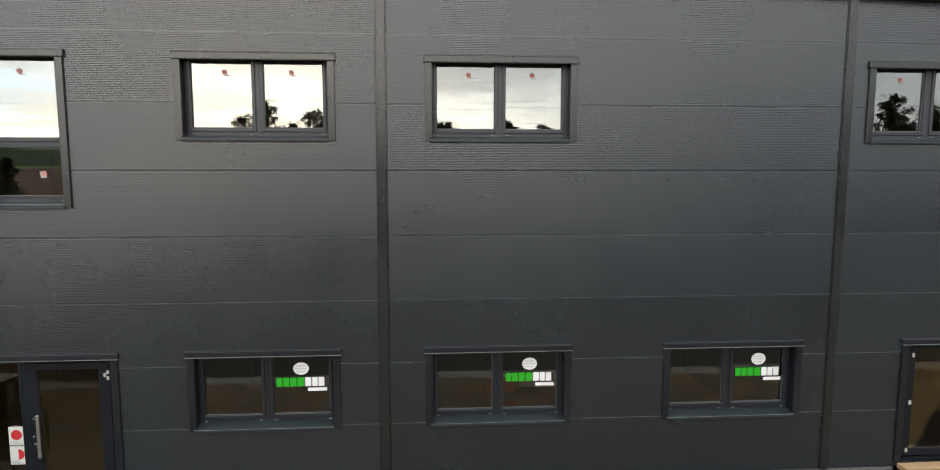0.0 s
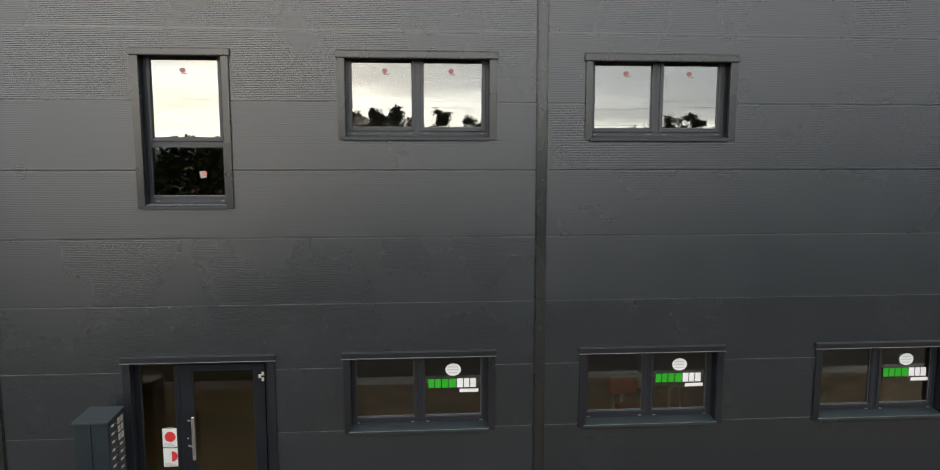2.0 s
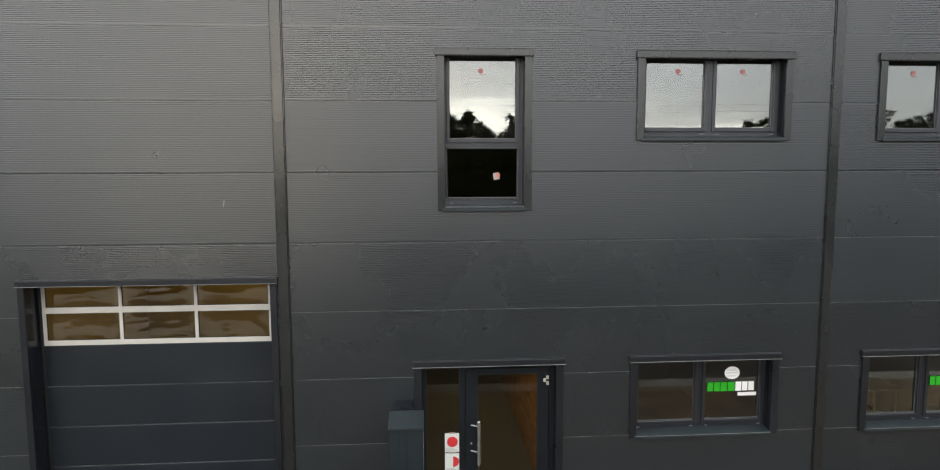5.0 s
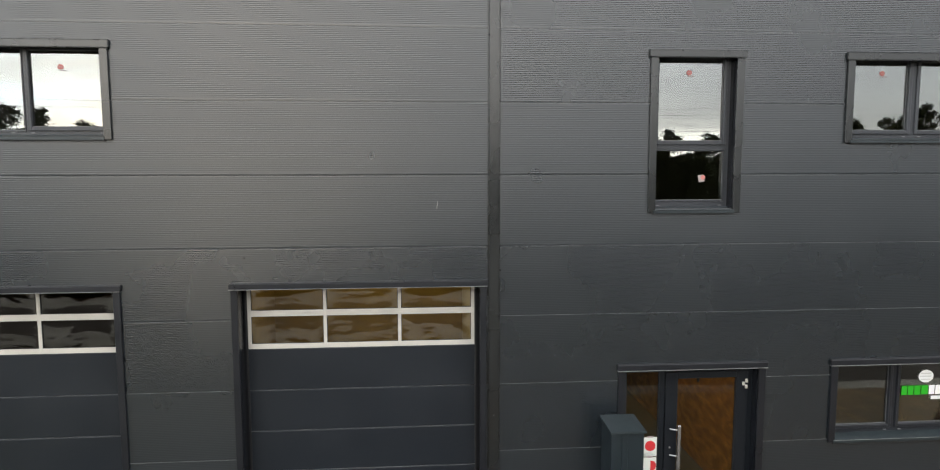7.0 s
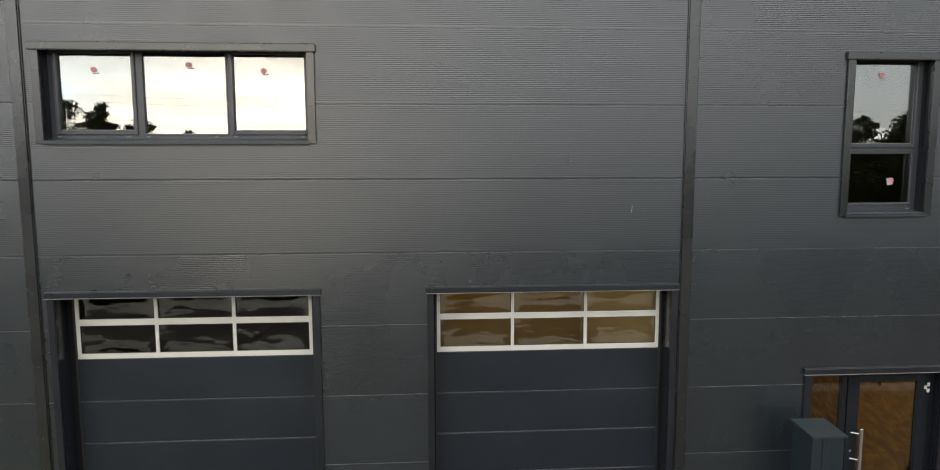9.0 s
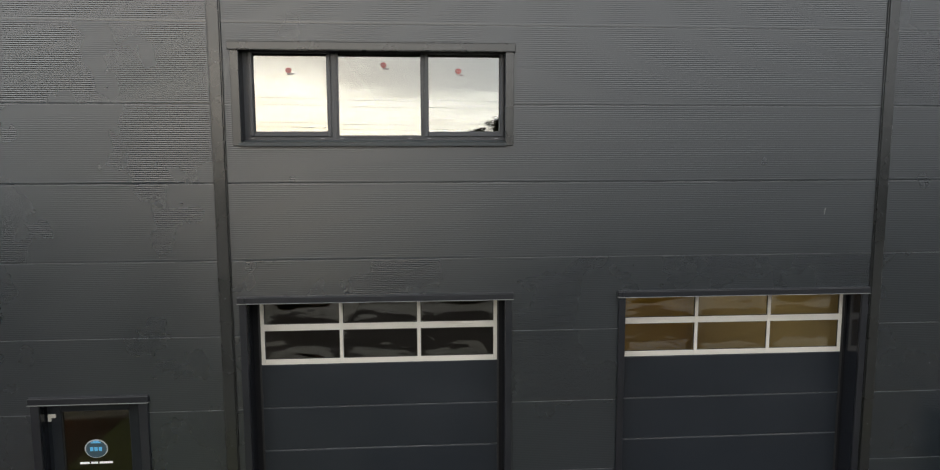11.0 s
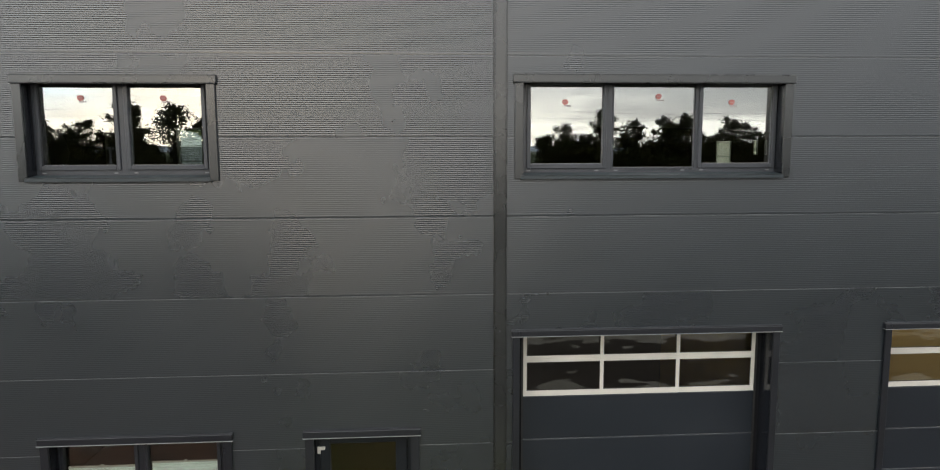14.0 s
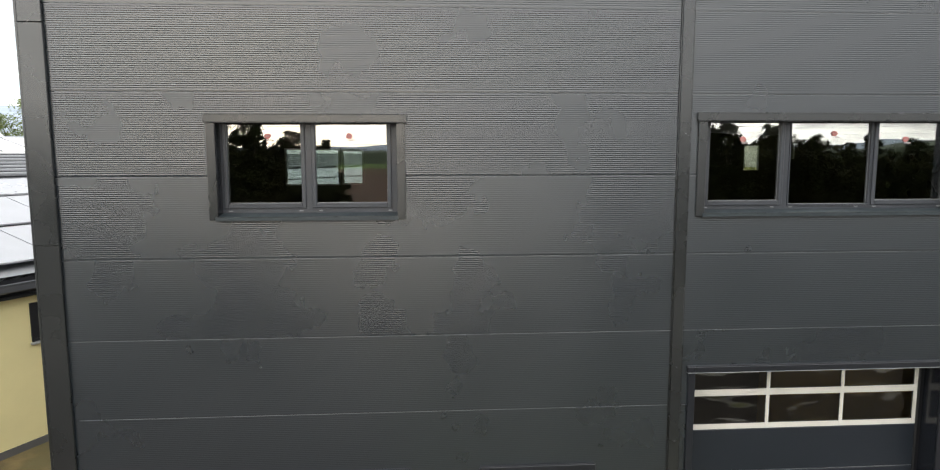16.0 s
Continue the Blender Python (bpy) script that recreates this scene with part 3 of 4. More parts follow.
def window(x0, x1, z0, z1, panes, label, head=0.095, stickers=(), glass_mat=None):
    """panes: x0, x1, z0, z1, whether it hangs in a sash."""
    NUMBER[0] += 1
    # windows above 4 m get the lighter frame colour
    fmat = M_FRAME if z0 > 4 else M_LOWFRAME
    root = thing("window_%d" % NUMBER[0], ((x0 + x1) / 2, 0, z0), label, "window", kind="structure")
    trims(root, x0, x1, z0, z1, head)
    rng = random.Random(NUMBER[0] * 7)
    top = z1 - head + 0.06
    ox0, ox1, oz0 = x0 + 0.10, x1 - 0.10, z0 + 0.05
    fr = bmesh.new()
    cuts = sorted({oz0, top, *(v for p in panes for v in (p[2] - 0.02, p[3] + 0.02))})
    holes_ = [(p[0] - 0.02, p[1] + 0.02, p[2] - 0.02, p[3] + 0.02) for p in panes]
    for a, b in zip(cuts, cuts[1:]):
        if b - a > 1e-4:
            for p, q in free(ox0, ox1, (a + b) / 2, holes_):
                box(fr, p, q, 0.175, 0.25, a, b)
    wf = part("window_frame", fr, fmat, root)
    for k, (a, b, c, d, hung) in enumerate(panes):
        tilt = (rng.uniform(-0.10, 0.10), rng.uniform(-0.12, 0.12))
        if hung:
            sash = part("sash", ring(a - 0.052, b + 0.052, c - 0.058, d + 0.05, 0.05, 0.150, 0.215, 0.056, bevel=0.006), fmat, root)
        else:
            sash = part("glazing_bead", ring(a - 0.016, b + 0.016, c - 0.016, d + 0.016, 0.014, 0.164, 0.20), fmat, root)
        part("gasket", ring(a - 0.006, b + 0.006, c - 0.006, d + 0.006, 0.008, 0.190, 0.204), fmat if k % 2 else M_SEALSHADE, sash)
        part("glass_spacer", boxes((a + 0.002, b - 0.002, 0.191, 0.199, c - 0.001, c + 0.007), (b - 0.005, b + 0.001, 0.191, 0.199, c + 0.007, d)), M_LEDGE, sash)
        pane = part("pane", pane_mesh(a - 0.004, b + 0.004, c - 0.004, d + 0.004, 0.2, tilt), glass_mat or M_GLASS, sash)
        pane.visible_shadow = False
        if k < len(stickers) and stickers[k]:
            sticker(sash, a + (b - a) * stickers[k][0], c + (d - c) * stickers[k][1], 0.196, "round" if len(stickers[k]) < 3 else stickers[k][2])
    n = max(2, 2 * sum(1 for p in panes if p[2] < z0 + 0.4))
    for k in range(n):
        cx = ox0 + (ox1 - ox0) * (k + 0.5 + (0.28 if k % 2 else -0.28)) / n
        part("drain_cap", boxes((cx - 0.024, cx + 0.024, 0.162, 0.176, z0 + 0.088, z0 + 0.102), bevel=0.002), M_DRAIN, wf)
    return root


def double(x0, z0, z1, width=2.37, **more):
    a = x0 + 0.208
    gz0, gz1 = z0 + 0.19, z1 - 0.083 if z1 > 4 else z1 - 0.13
    return window(x0, x0 + width, z0, z1, [(a, a + 0.885, gz0, gz1, True), (a + 1.065, a + 1.94, gz0, gz1, True)], **more)


UP = dict(label="grey two-leaf upper window in a steel surround, closed", stickers=((0.55, 0.83), (0.47, 0.83)))
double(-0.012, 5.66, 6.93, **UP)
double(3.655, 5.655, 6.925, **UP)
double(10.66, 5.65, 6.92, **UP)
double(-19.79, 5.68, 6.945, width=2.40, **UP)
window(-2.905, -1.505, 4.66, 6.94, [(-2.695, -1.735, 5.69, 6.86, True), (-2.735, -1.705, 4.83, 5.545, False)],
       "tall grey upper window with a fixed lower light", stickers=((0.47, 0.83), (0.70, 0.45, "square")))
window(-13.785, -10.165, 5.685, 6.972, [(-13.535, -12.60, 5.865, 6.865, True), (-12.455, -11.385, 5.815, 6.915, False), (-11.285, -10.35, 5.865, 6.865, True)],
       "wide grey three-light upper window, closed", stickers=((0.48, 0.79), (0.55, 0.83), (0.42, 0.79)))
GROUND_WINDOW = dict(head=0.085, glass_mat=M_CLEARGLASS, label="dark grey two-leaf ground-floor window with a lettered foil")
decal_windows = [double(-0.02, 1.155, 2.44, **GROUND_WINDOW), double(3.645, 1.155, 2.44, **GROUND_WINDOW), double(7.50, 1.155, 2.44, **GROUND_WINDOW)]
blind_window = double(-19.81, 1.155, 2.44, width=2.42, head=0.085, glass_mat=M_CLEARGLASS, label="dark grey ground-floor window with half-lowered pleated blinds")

# foil decal on the right-hand leaf: a striped ball over two rows of blocks
for w, x in zip(decal_windows, (1.29, 4.955, 8.82)):
    y = 0.187
    z = 1.92
    ball = part("foil_ball", disc(x + 0.40, y, z + 0.155, 0.122, 0.003, 32, 0.82), M_WHITEFOIL, w, "white foil ball with grey stripes")
    for k, (dz, hw) in enumerate(((0.045, 0.09), (0.0, 0.105), (-0.05, 0.09))):
        part("foil_stripe", boxes((x + 0.40 - hw, x + 0.40 + hw * 0.8, y - 0.0035, y - 0.002, z + 0.155 + dz - 0.008, z + 0.155 + dz + 0.008)), M_STRIPE, ball)
    cx = x + 0.01
    for k, wd in enumerate((0.105, 0.105, 0.115, 0.125, 0.108, 0.10, 0.105)):
        part("foil_block", boxes((cx, cx + wd - 0.014, y - 0.002, y, z - 0.135, z + 0.01), bevel=0.0), M_GREEN if k < 4 else M_WHITEFOIL, w, "green foil block" if k < 4 else "white foil block")
        cx += wd
    part("foil_bar", boxes((x + 0.50, x + 0.80, y - 0.002, y, z - 0.215, z - 0.16)), M_WHITEFOIL, w, "small white foil bar")

# pleated blinds behind the glass
for a, b, top in ((-19.60, -18.72, 1.935), (-18.53, -17.65, 1.972)):
    bm = bmesh.new()
    zs = np.arange(1.3, top, 0.02)
    rows = [[bm.verts.new((x, 0.236 + (0.012 if k % 2 else 0.0), z)) for x in (a, b)] for k, z in enumerate(zs)]
    for r, s in zip(rows, rows[1:]):
        bm.faces.new((r[0], r[1], s[1], s[0]))
    blind = tagged(part("pleated_blind", bm, M_BLIND), "half-lowered white pleated blind behind the glass", "blind", group="pleated blinds")
    part("top_rail", boxes((a, b, 0.228, 0.252, top - 0.012, top + 0.012), bevel=0.003), M_WHITE, blind)
    part("pull_knob", boxes(((a + b) / 2 - 0.022, (a + b) / 2 + 0.022, 0.212, 0.228, top + 0.012, top + 0.04), bevel=0.005), M_WHITE, blind)


def hinge(parent, x, y, z, h=0.05):
    part("hinge", boxes((x - 0.02, x + 0.02, y - 0.02, y, z - h / 2, z + h / 2), bevel=0.004), M_WHITE, parent, "pale metal hinge")


# entrance: fixed sidelight and glazed leaf with a long pull handle
entry = thing("door_1", (-2.14, 0, 0.02), "closed dark grey glazed entrance door with a fixed sidelight", "door", kind="structure")
trims(entry, -3.275, -1.00, 0.03, 2.44, 0.085, 0.11, sill=False, deep=0.18)
part("door_frame", boxes((-3.16, -3.08, 0.15, 0.23, 0.05, 2.36), (-1.21, -1.13, 0.15, 0.23, 0.05, 2.36), (-3.08, -1.21, 0.15, 0.23, 2.27, 2.36),
                         (-2.57, -2.49, 0.15, 0.23, 0.05, 2.27), (-3.08, -2.57, 0.15, 0.23, 0.05, 0.13), bevel=0.004), M_DOOR, entry)
sidelight = part("sidelight", ring(-3.08, -2.57, 0.13, 2.27, 0.012, 0.165, 0.2), M_SEALSHADE, entry)
pane = part("pane", pane_mesh(-3.07, -2.58, 0.14, 2.265, 0.18, (0.05, 0)), M_DOORGLASS, sidelight)
pane.visible_shadow = False
leaf = part("door_leaf", boxes((-2.485, -2.30, 0.13, 0.205, 0.06, 2.265), (-1.385, -1.215, 0.13, 0.205, 0.06, 2.265), (-2.30, -1.385, 0.13, 0.205, 2.165, 2.265), (-2.30, -1.385, 0.13, 0.205, 0.06, 0.24), bevel=0.005), M_DOOR, entry)
pane = part("pane", pane_mesh(-2.30, -1.385, 0.24, 2.165, 0.165, (0.0, 0.08)), M_DOORGLASS, leaf)
pane.visible_shadow = False
part("gasket", ring(-2.302, -1.383, 0.238, 2.167, 0.012, 0.150, 0.168), M_SEALSHADE, leaf)
grip = bmesh.new()
box(grip, -2.315, -2.265, 0.035, 0.065, 0.78, 1.47, bevel=0.006)
part("pull_handle", grip, M_STEEL, leaf, "long square stainless steel pull handle")
for z in (0.98, 1.385):
    part("handle_bracket", tube(bmesh.new(), (-2.29, 0.06, z), (-2.40, 0.135, z), 0.011), M_STEEL, leaf)
part("lock_cylinder", disc(-2.40, 0.126, 1.10, 0.014, 0.01), M_STEEL, leaf)
part("closer_arm", boxes((-1.98, -1.95, 0.17, 0.2, 2.09, 2.15)), M_SEALSHADE, leaf)
for dx, dz in ((0, 0.046), (0, -0.046), (-0.044, 0.004)):
    hinge(leaf, -1.238 + dx, 0.13, 2.06 + dz, 0.055)
part("threshold", boxes((-3.16, -1.13, 0.10, 0.24, 0.02, 0.05), bevel=0.004), M_STEEL, entry)

# notices taped inside the sidelight
for k, z in enumerate((1.10, 0.785)):
    note = tagged(part("notice", boxes((-2.80, -2.578, 0.17, 0.173, z - 0.15, z + 0.15)), M_PAPER), "white paper notice with a red disc, taped to glass" if k == 0 else "white paper notice with a red half disc, taped to glass", "notice", group="door notices")
    bm = disc(-2.685, 0.168, z + 0.015, 0.082, 0.002)
    if k:
        bm.free()
        bm = bmesh.new()
        arc = [bm.verts.new((-2.675 + 0.09 * math.sin(a), 0.1675, z + 0.015 + 0.085 * math.cos(a))) for a in np.linspace(0, math.pi, 16)]
        bm.faces.new(arc)
    part("red_disc", bm, M_RED, note, "red printed shape")
    for q in range(3):
        part("print_bar", boxes((-2.785, -2.60 - 0.03 * q, 0.1675, 0.169, z - 0.135 + 0.018 * q, z - 0.127 + 0.018 * q)), M_GREYFOIL, note)
    part("tape", boxes((-2.73, -2.64, 0.1675, 0.1695, z + 0.145, z + 0.168)), M_STICKW, note)

# yard door with a round foil badge
yard = thing("door_2", (-15.75, 0, 0.02), "closed dark grey glazed side door with a round foil badge", "door", kind="structure")
trims(yard, -16.505, -14.985, 0.03, 2.44, 0.085, 0.11, sill=False, deep=0.18)
part("door_frame", boxes((-16.39, -16.32, 0.15, 0.23, 0.05, 2.36), (-15.17, -15.10, 0.15, 0.23, 0.05, 2.36), (-16.32, -15.17, 0.15, 0.23, 2.29, 2.36), bevel=0.004), M_DOOR, yard)
leaf = part("door_leaf", boxes((-16.315, -16.19, 0.13, 0.205, 0.06, 2.285), (-15.315, -15.175, 0.13, 0.205, 0.06, 2.285), (-16.19, -15.315, 0.13, 0.205, 2.20, 2.285), (-16.19, -15.315, 0.13, 0.205, 0.06, 0.24), bevel=0.005), M_DOOR, yard)
pane = part("pane", pane_mesh(-16.19, -15.315, 0.24, 2.20, 0.165, (0.04, 0)), M_DOORGLASS, leaf)
pane.visible_shadow = False
part("gasket", ring(-16.192, -15.313, 0.238, 2.202, 0.012, 0.150, 0.168), M_SEALSHADE, leaf)
part("hinge", boxes((-16.35, -16.31, 0.112, 0.13, 2.07, 2.17), (-16.31, -16.25, 0.112, 0.13, 2.12, 2.17), bevel=0.004), M_WHITE, leaf, "pale metal corner hinge")
bx, bz, by = -15.78, 1.66, 0.158
badge = part("foil_badge", disc(bx, by, bz, 0.15, 0.003, 32, 0.86), M_GREYFOIL, yard, "round grey and blue foil badge")
part("badge_core", disc(bx, by - 0.003, bz - 0.004, 0.136, 0.002, 32, 0.86), M_DARKFOIL, badge)
part("badge_cap", boxes((bx - 0.065, bx + 0.065, by - 0.0055, by - 0.0035, bz + 0.078, bz + 0.096), (bx - 0.04, bx + 0.04, by - 0.0055, by - 0.0035, bz + 0.097, bz + 0.112)), M_BLUEFOIL, badge)
for k in range(3):
    part("foil_block", boxes((bx - 0.08 + 0.056 * k, bx - 0.038 + 0.056 * k, by - 0.0065, by - 0.0045, bz - 0.03, bz + 0.025)), M_BLUEFOIL, badge)
for k, wd in enumerate((0.12, 0.09, 0.17)):
    part("foil_bar", boxes((bx - 0.22 + (0, 0.14, 0.25)[k], bx - 0.22 + (0, 0.14, 0.25)[k] + wd, by - 0.002, by, bz - 0.21, bz - 0.182)), M_WHITEFOIL, yard, "small white foil bar")

# terrace door at the far bay, with a loose timber under its threshold
side = thing("door_3", (12.4, 0, 0.3), "closed dark grey glazed door with pale hinges", "door", kind="structure")
trims(side, 11.565, 13.2, 0.30, 2.42, 0.085, 0.11, sill=False, deep=0.18)
part("door_frame", boxes((11.68, 11.96, 0.13, 0.23, 0.32, 2.34), (12.92, 13.08, 0.13, 0.23, 0.32, 2.34), (11.96, 12.92, 0.13, 0.23, 2.2, 2.34), (11.96, 12.92, 0.13, 0.23, 0.32, 0.45), bevel=0.005), M_DOOR, side)
pane = part("pane", pane_mesh(11.96, 12.92, 0.45, 2.2, 0.165, (0, 0)), M_DOORGLASS, side)
pane.visible_shadow = False
for z in (2.1, 1.27, 0.42):
    hinge(side, 11.905, 0.13, z, 0.07)
tagged(part("timber_step", boxes((11.62, 13.15, -0.28, -0.055, 0.2, 0.285), (11.75, 11.9, -0.26, -0.07, 0.03, 0.2), (12.9, 13.05, -0.26, -0.07, 0.03, 0.2), bevel=0.006), M_WOOD), "weathered timber plank step under the door", "step")


def dome_mesh(x0, x1, z0, z1, y, bulge, seed):
    """A thin acrylic sheet that bellies in or out between its bars, with a few shallow oval dents."""
    bm = bmesh.new()
    nx, nz = 44, 22
    rnd = random.Random(seed)
    dents = [(rnd.uniform(x0 + 0.15, x1 - 0.15), rnd.uniform(z0 + 0.06, z1 - 0.06), rnd.uniform(0.09, 0.20), rnd.uniform(0.035, 0.06), rnd.choice((-1, 1)) * rnd.uniform(0.0012, 0.0026)) for _ in range(3)]
    grid = []
    for k in range(nz + 1):
        row = []
        for j in range(nx + 1):
            u, v = 2 * j / nx - 1, 2 * k / nz - 1
            x, z = x0 + (x1 - x0) * j / nx, z0 + (z1 - z0) * k / nz
            w = noise.noise((u * 1.4 + seed * 3.1, v * 1.2, seed)) * 0.35
            edge = (1 - u ** 6) * (1 - v ** 4)
            out = bulge * (1 - u ** 4) * (1 - v * v) * (1 + w)
            for cx, cz, rx, rz, d in dents:
                out += edge * d * math.exp(-((x - cx) / rx) ** 2 - ((z - cz) / rz) ** 2)
            row.append(bm.verts.new((x, y - out, z)))
        grid.append(row)
    for r, q in zip(grid, grid[1:]):
        for j in range(nx):
            bm.faces.new((r[j], r[j + 1], q[j + 1], q[j])).smooth = True
    return bm


def gate(name, x0, x1, label, gx0, gx1):
    """Sectional door: glazed top section in white bars, plain sections below, set back in its opening."""
    root = thing(name, ((x0 + x1) / 2, 0, 0.02), label, "garage door", group="garage doors", kind="structure")
    trims(root, x0, x1, 0.03, 3.72, 0.075, 0.09, sill=False, deep=0.30)
    part("gasket", boxes((gx0 - 0.02, gx0 + 0.006, 0.284, 0.30, 0.03, 3.62), (gx1 - 0.006, gx1 + 0.02, 0.284, 0.30, 0.03, 3.62)), M_SEALSHADE, root)
    # infill takes the same shade-dark colour as the soffits
    part("side_infill", boxes((x0 + 0.10, gx0 - 0.02, 0.286, 0.32, 0.03, 3.64), (gx1 + 0.02, x1 - 0.10, 0.286, 0.32, 0.03, 3.64)), M_SHADEDSTEEL, root)
    top0, top1 = 2.715, 3.66
    gl = part("glazed_section", bmesh.new(), M_WHITE, root, "white aluminium glazed section")
    bm = bmesh.new()
    u = (gx1 - gx0 - 0.06) / 3
    xs = [gx0, gx0 + 0.055] + [v for k in (1, 2) for v in (gx0 + 0.03 + u * k - 0.024, gx0 + 0.03 + u * k + 0.024)] + [gx1 - 0.055, gx1]
    for k in (0, 2, 4, 6):
        box(bm, xs[k], xs[k + 1], 0.30, 0.34, top0, top1, bevel=0.004)
    for a, b in ((top0, top0 + 0.072), (3.188, 3.275), (3.60, top1)):
        for k in (1, 3, 5):
            box(bm, xs[k], xs[k + 1], 0.302, 0.338, a, b)
    for z in (3.214, 3.243):
        box(bm, gx0 + 0.01, gx1 - 0.01, 0.296, 0.301, z, z + 0.012, bevel=0.002)
    bmesh.ops.translate(bm, vec=-BASE[root.name], verts=bm.verts)
    bm.to_mesh(gl.data)
    bm.free()
    for a, b, belly in ((top0 + 0.072, 3.188, -0.0080), (3.275, 3.60, 0.0075)):
        for k in (1, 3, 5):
            p = part("pane", dome_mesh(xs[k], xs[k + 1], a, b, 0.324, belly * (1.0 if k != 3 else 0.75), k + gx0), M_ACRYL, gl)
            p.visible_shadow = False
            part("gasket", ring(xs[k] - 0.002, xs[k + 1] + 0.002, a - 0.002, b + 0.002, 0.01, 0.312, 0.322), M_SEALSHADE, gl)
    z = top0 - 0.006
    while z > 0.1:
        zb = max(z - 0.604, 0.04)
        s = bmesh.new()
        v = []
        prof = [(0.345, zb), (0.306, zb), (0.300, zb + 0.006), (0.300, z - 0.010), (0.309, z), (0.345, z)]
        for x in (gx0, gx1):
            v.append([s.verts.new((x, p[0], p[1])) for p in prof])
        for k in range(6):
            s.faces.new((v[0][k], v[0][(k + 1) % 6], v[1][(k + 1) % 6], v[1][k]))
        s.faces.new(v[0])
        s.faces.new(v[1][::-1])
        bmesh.ops.recalc_face_normals(s, faces=s.faces)
        part("section", s, M_SECTION, root)
        part("section_seal", boxes((gx0, gx1, 0.302, 0.34, z + 0.0015, z + 0.003)), M_LEDGE, root)
        z = zb - 0.008
    return root


gate("door_4", -8.755, -5.175, "closed anthracite sectional door with white glazed top, beige behind", -8.605, -5.335)
gate("door_5", -13.80, -10.175, "closed anthracite sectional door with white glazed top, dark behind", -13.60, -10.355)

# ---------------------------------------------------------------- letterbox stand
lb = thing("letterbox_stand", (-3.36, -0.57, 0.0), "anthracite steel letterbox stand beside the entrance", "letterbox")
part("body", boxes((-3.585, -3.135, -0.81, -0.33, 0.45, 1.745), bevel=0.006), M_BOXSTEEL, lb)
rf = bmesh.new()
v = [rf.verts.new(p) for p in ((-3.605, -0.85, 1.745), (-3.115, -0.85, 1.745), (-3.115, -0.305, 1.785), (-3.605, -0.305, 1.785), (-3.605, -0.85, 1.772), (-3.115, -0.85, 1.772), (-3.115, -0.305, 1.812), (-3.605, -0.305, 1.812))]
for f in ((0, 1, 2, 3), (4, 5, 6, 7), (0, 1, 5, 4), (1, 2, 6, 5), (2, 3, 7, 6), (3, 0, 4, 7)):
    rf.faces.new([v[k] for k in f])
bmesh.ops.recalc_face_normals(rf, faces=rf.faces)
part("roof", rf, M_SILL, lb)
part("corner_post", boxes((-3.44, -3.36, -0.825, -0.81, 0.0, 1.745), bevel=0.003), M_BOXSTEEL, lb)
for y in (-0.79, -0.35):
    part("leg", boxes((-3.40, -3.32, y - 0.03, y + 0.03, 0.0, 0.46), bevel=0.004), M_BOXSTEEL, lb)
for c in range(2):
    for r in range(10):
        y0, z0 = -0.80 + 0.235 * c, 1.61 - 0.118 * r
        flap = part("flap", boxes((-3.135, -3.128, y0 + 0.008, y0 + 0.227, z0, z0 + 0.110), bevel=0.003), M_BOXSTEEL, lb)
        if c == 1 and r < 3:
            for q in range(3):
                part("bell_plate", boxes((-3.128, -3.124, y0 + 0.03, y0 + 0.10, z0 + 0.015 + 0.032 * q, z0 + 0.033 + 0.032 * q)), M_WHITE, flap)
                part("bell_plate", boxes((-3.128, -3.124, y0 + 0.125, y0 + 0.19, z0 + 0.015 + 0.032 * q, z0 + 0.033 + 0.032 * q)), M_WHITE, flap)
        else:
            part("nameplate", boxes((-3.128, -3.124, y0 + 0.07, y0 + 0.15, z0 + 0.045, z0 + 0.07)), M_WHITE, flap)
            part("lock", boxes((-3.128, -3.123, y0 + 0.2, y0 + 0.212, z0 + 0.05, z0 + 0.062)), M_STEEL, flap)

# ---------------------------------------------------------------- rooms behind the glass
chair = thing("office_chair", (5.25, 2.3, 0.03), "red upholstered office chair inside the window", "chair")
part("seat", boxes((5.02, 5.48, 2.1, 2.55, 0.47, 0.56), bevel=0.03), M_CHAIR, chair)
part("backrest", boxes((4.90, 5.48, 2.52, 2.60, 0.72, 1.04), bevel=0.03), M_CHAIR, chair)
part("column", tube(bmesh.new(), (5.25, 2.33, 0.1), (5.25, 2.33, 0.47), 0.03), M_BLACK, chair)
part("back_stem", boxes((5.22, 5.28, 2.54, 2.57, 0.5, 0.7)), M_BLACK, chair)
for k in range(5):
    a = k * 2 * math.pi / 5
    part("leg", tube(bmesh.new(), (5.25, 2.33, 0.12), (5.25 + 0.3 * math.cos(a), 2.33 + 0.3 * math.sin(a), 0.06), 0.022), M_BLACK, chair)
desk = thing("desk", (6.0, 3.2, 0.03), "plain desk with a white top in the office", "desk")
part("tabletop", boxes((5.2, 6.6, 2.85, 3.6, 0.72, 0.75), bevel=0.004), M_WHITE, desk)
for x in (5.25, 6.5):
    for y in (2.9, 3.5):
        part("leg", boxes((x, x + 0.05, y, y + 0.05, 0.03, 0.72)), M_WHITE, desk)

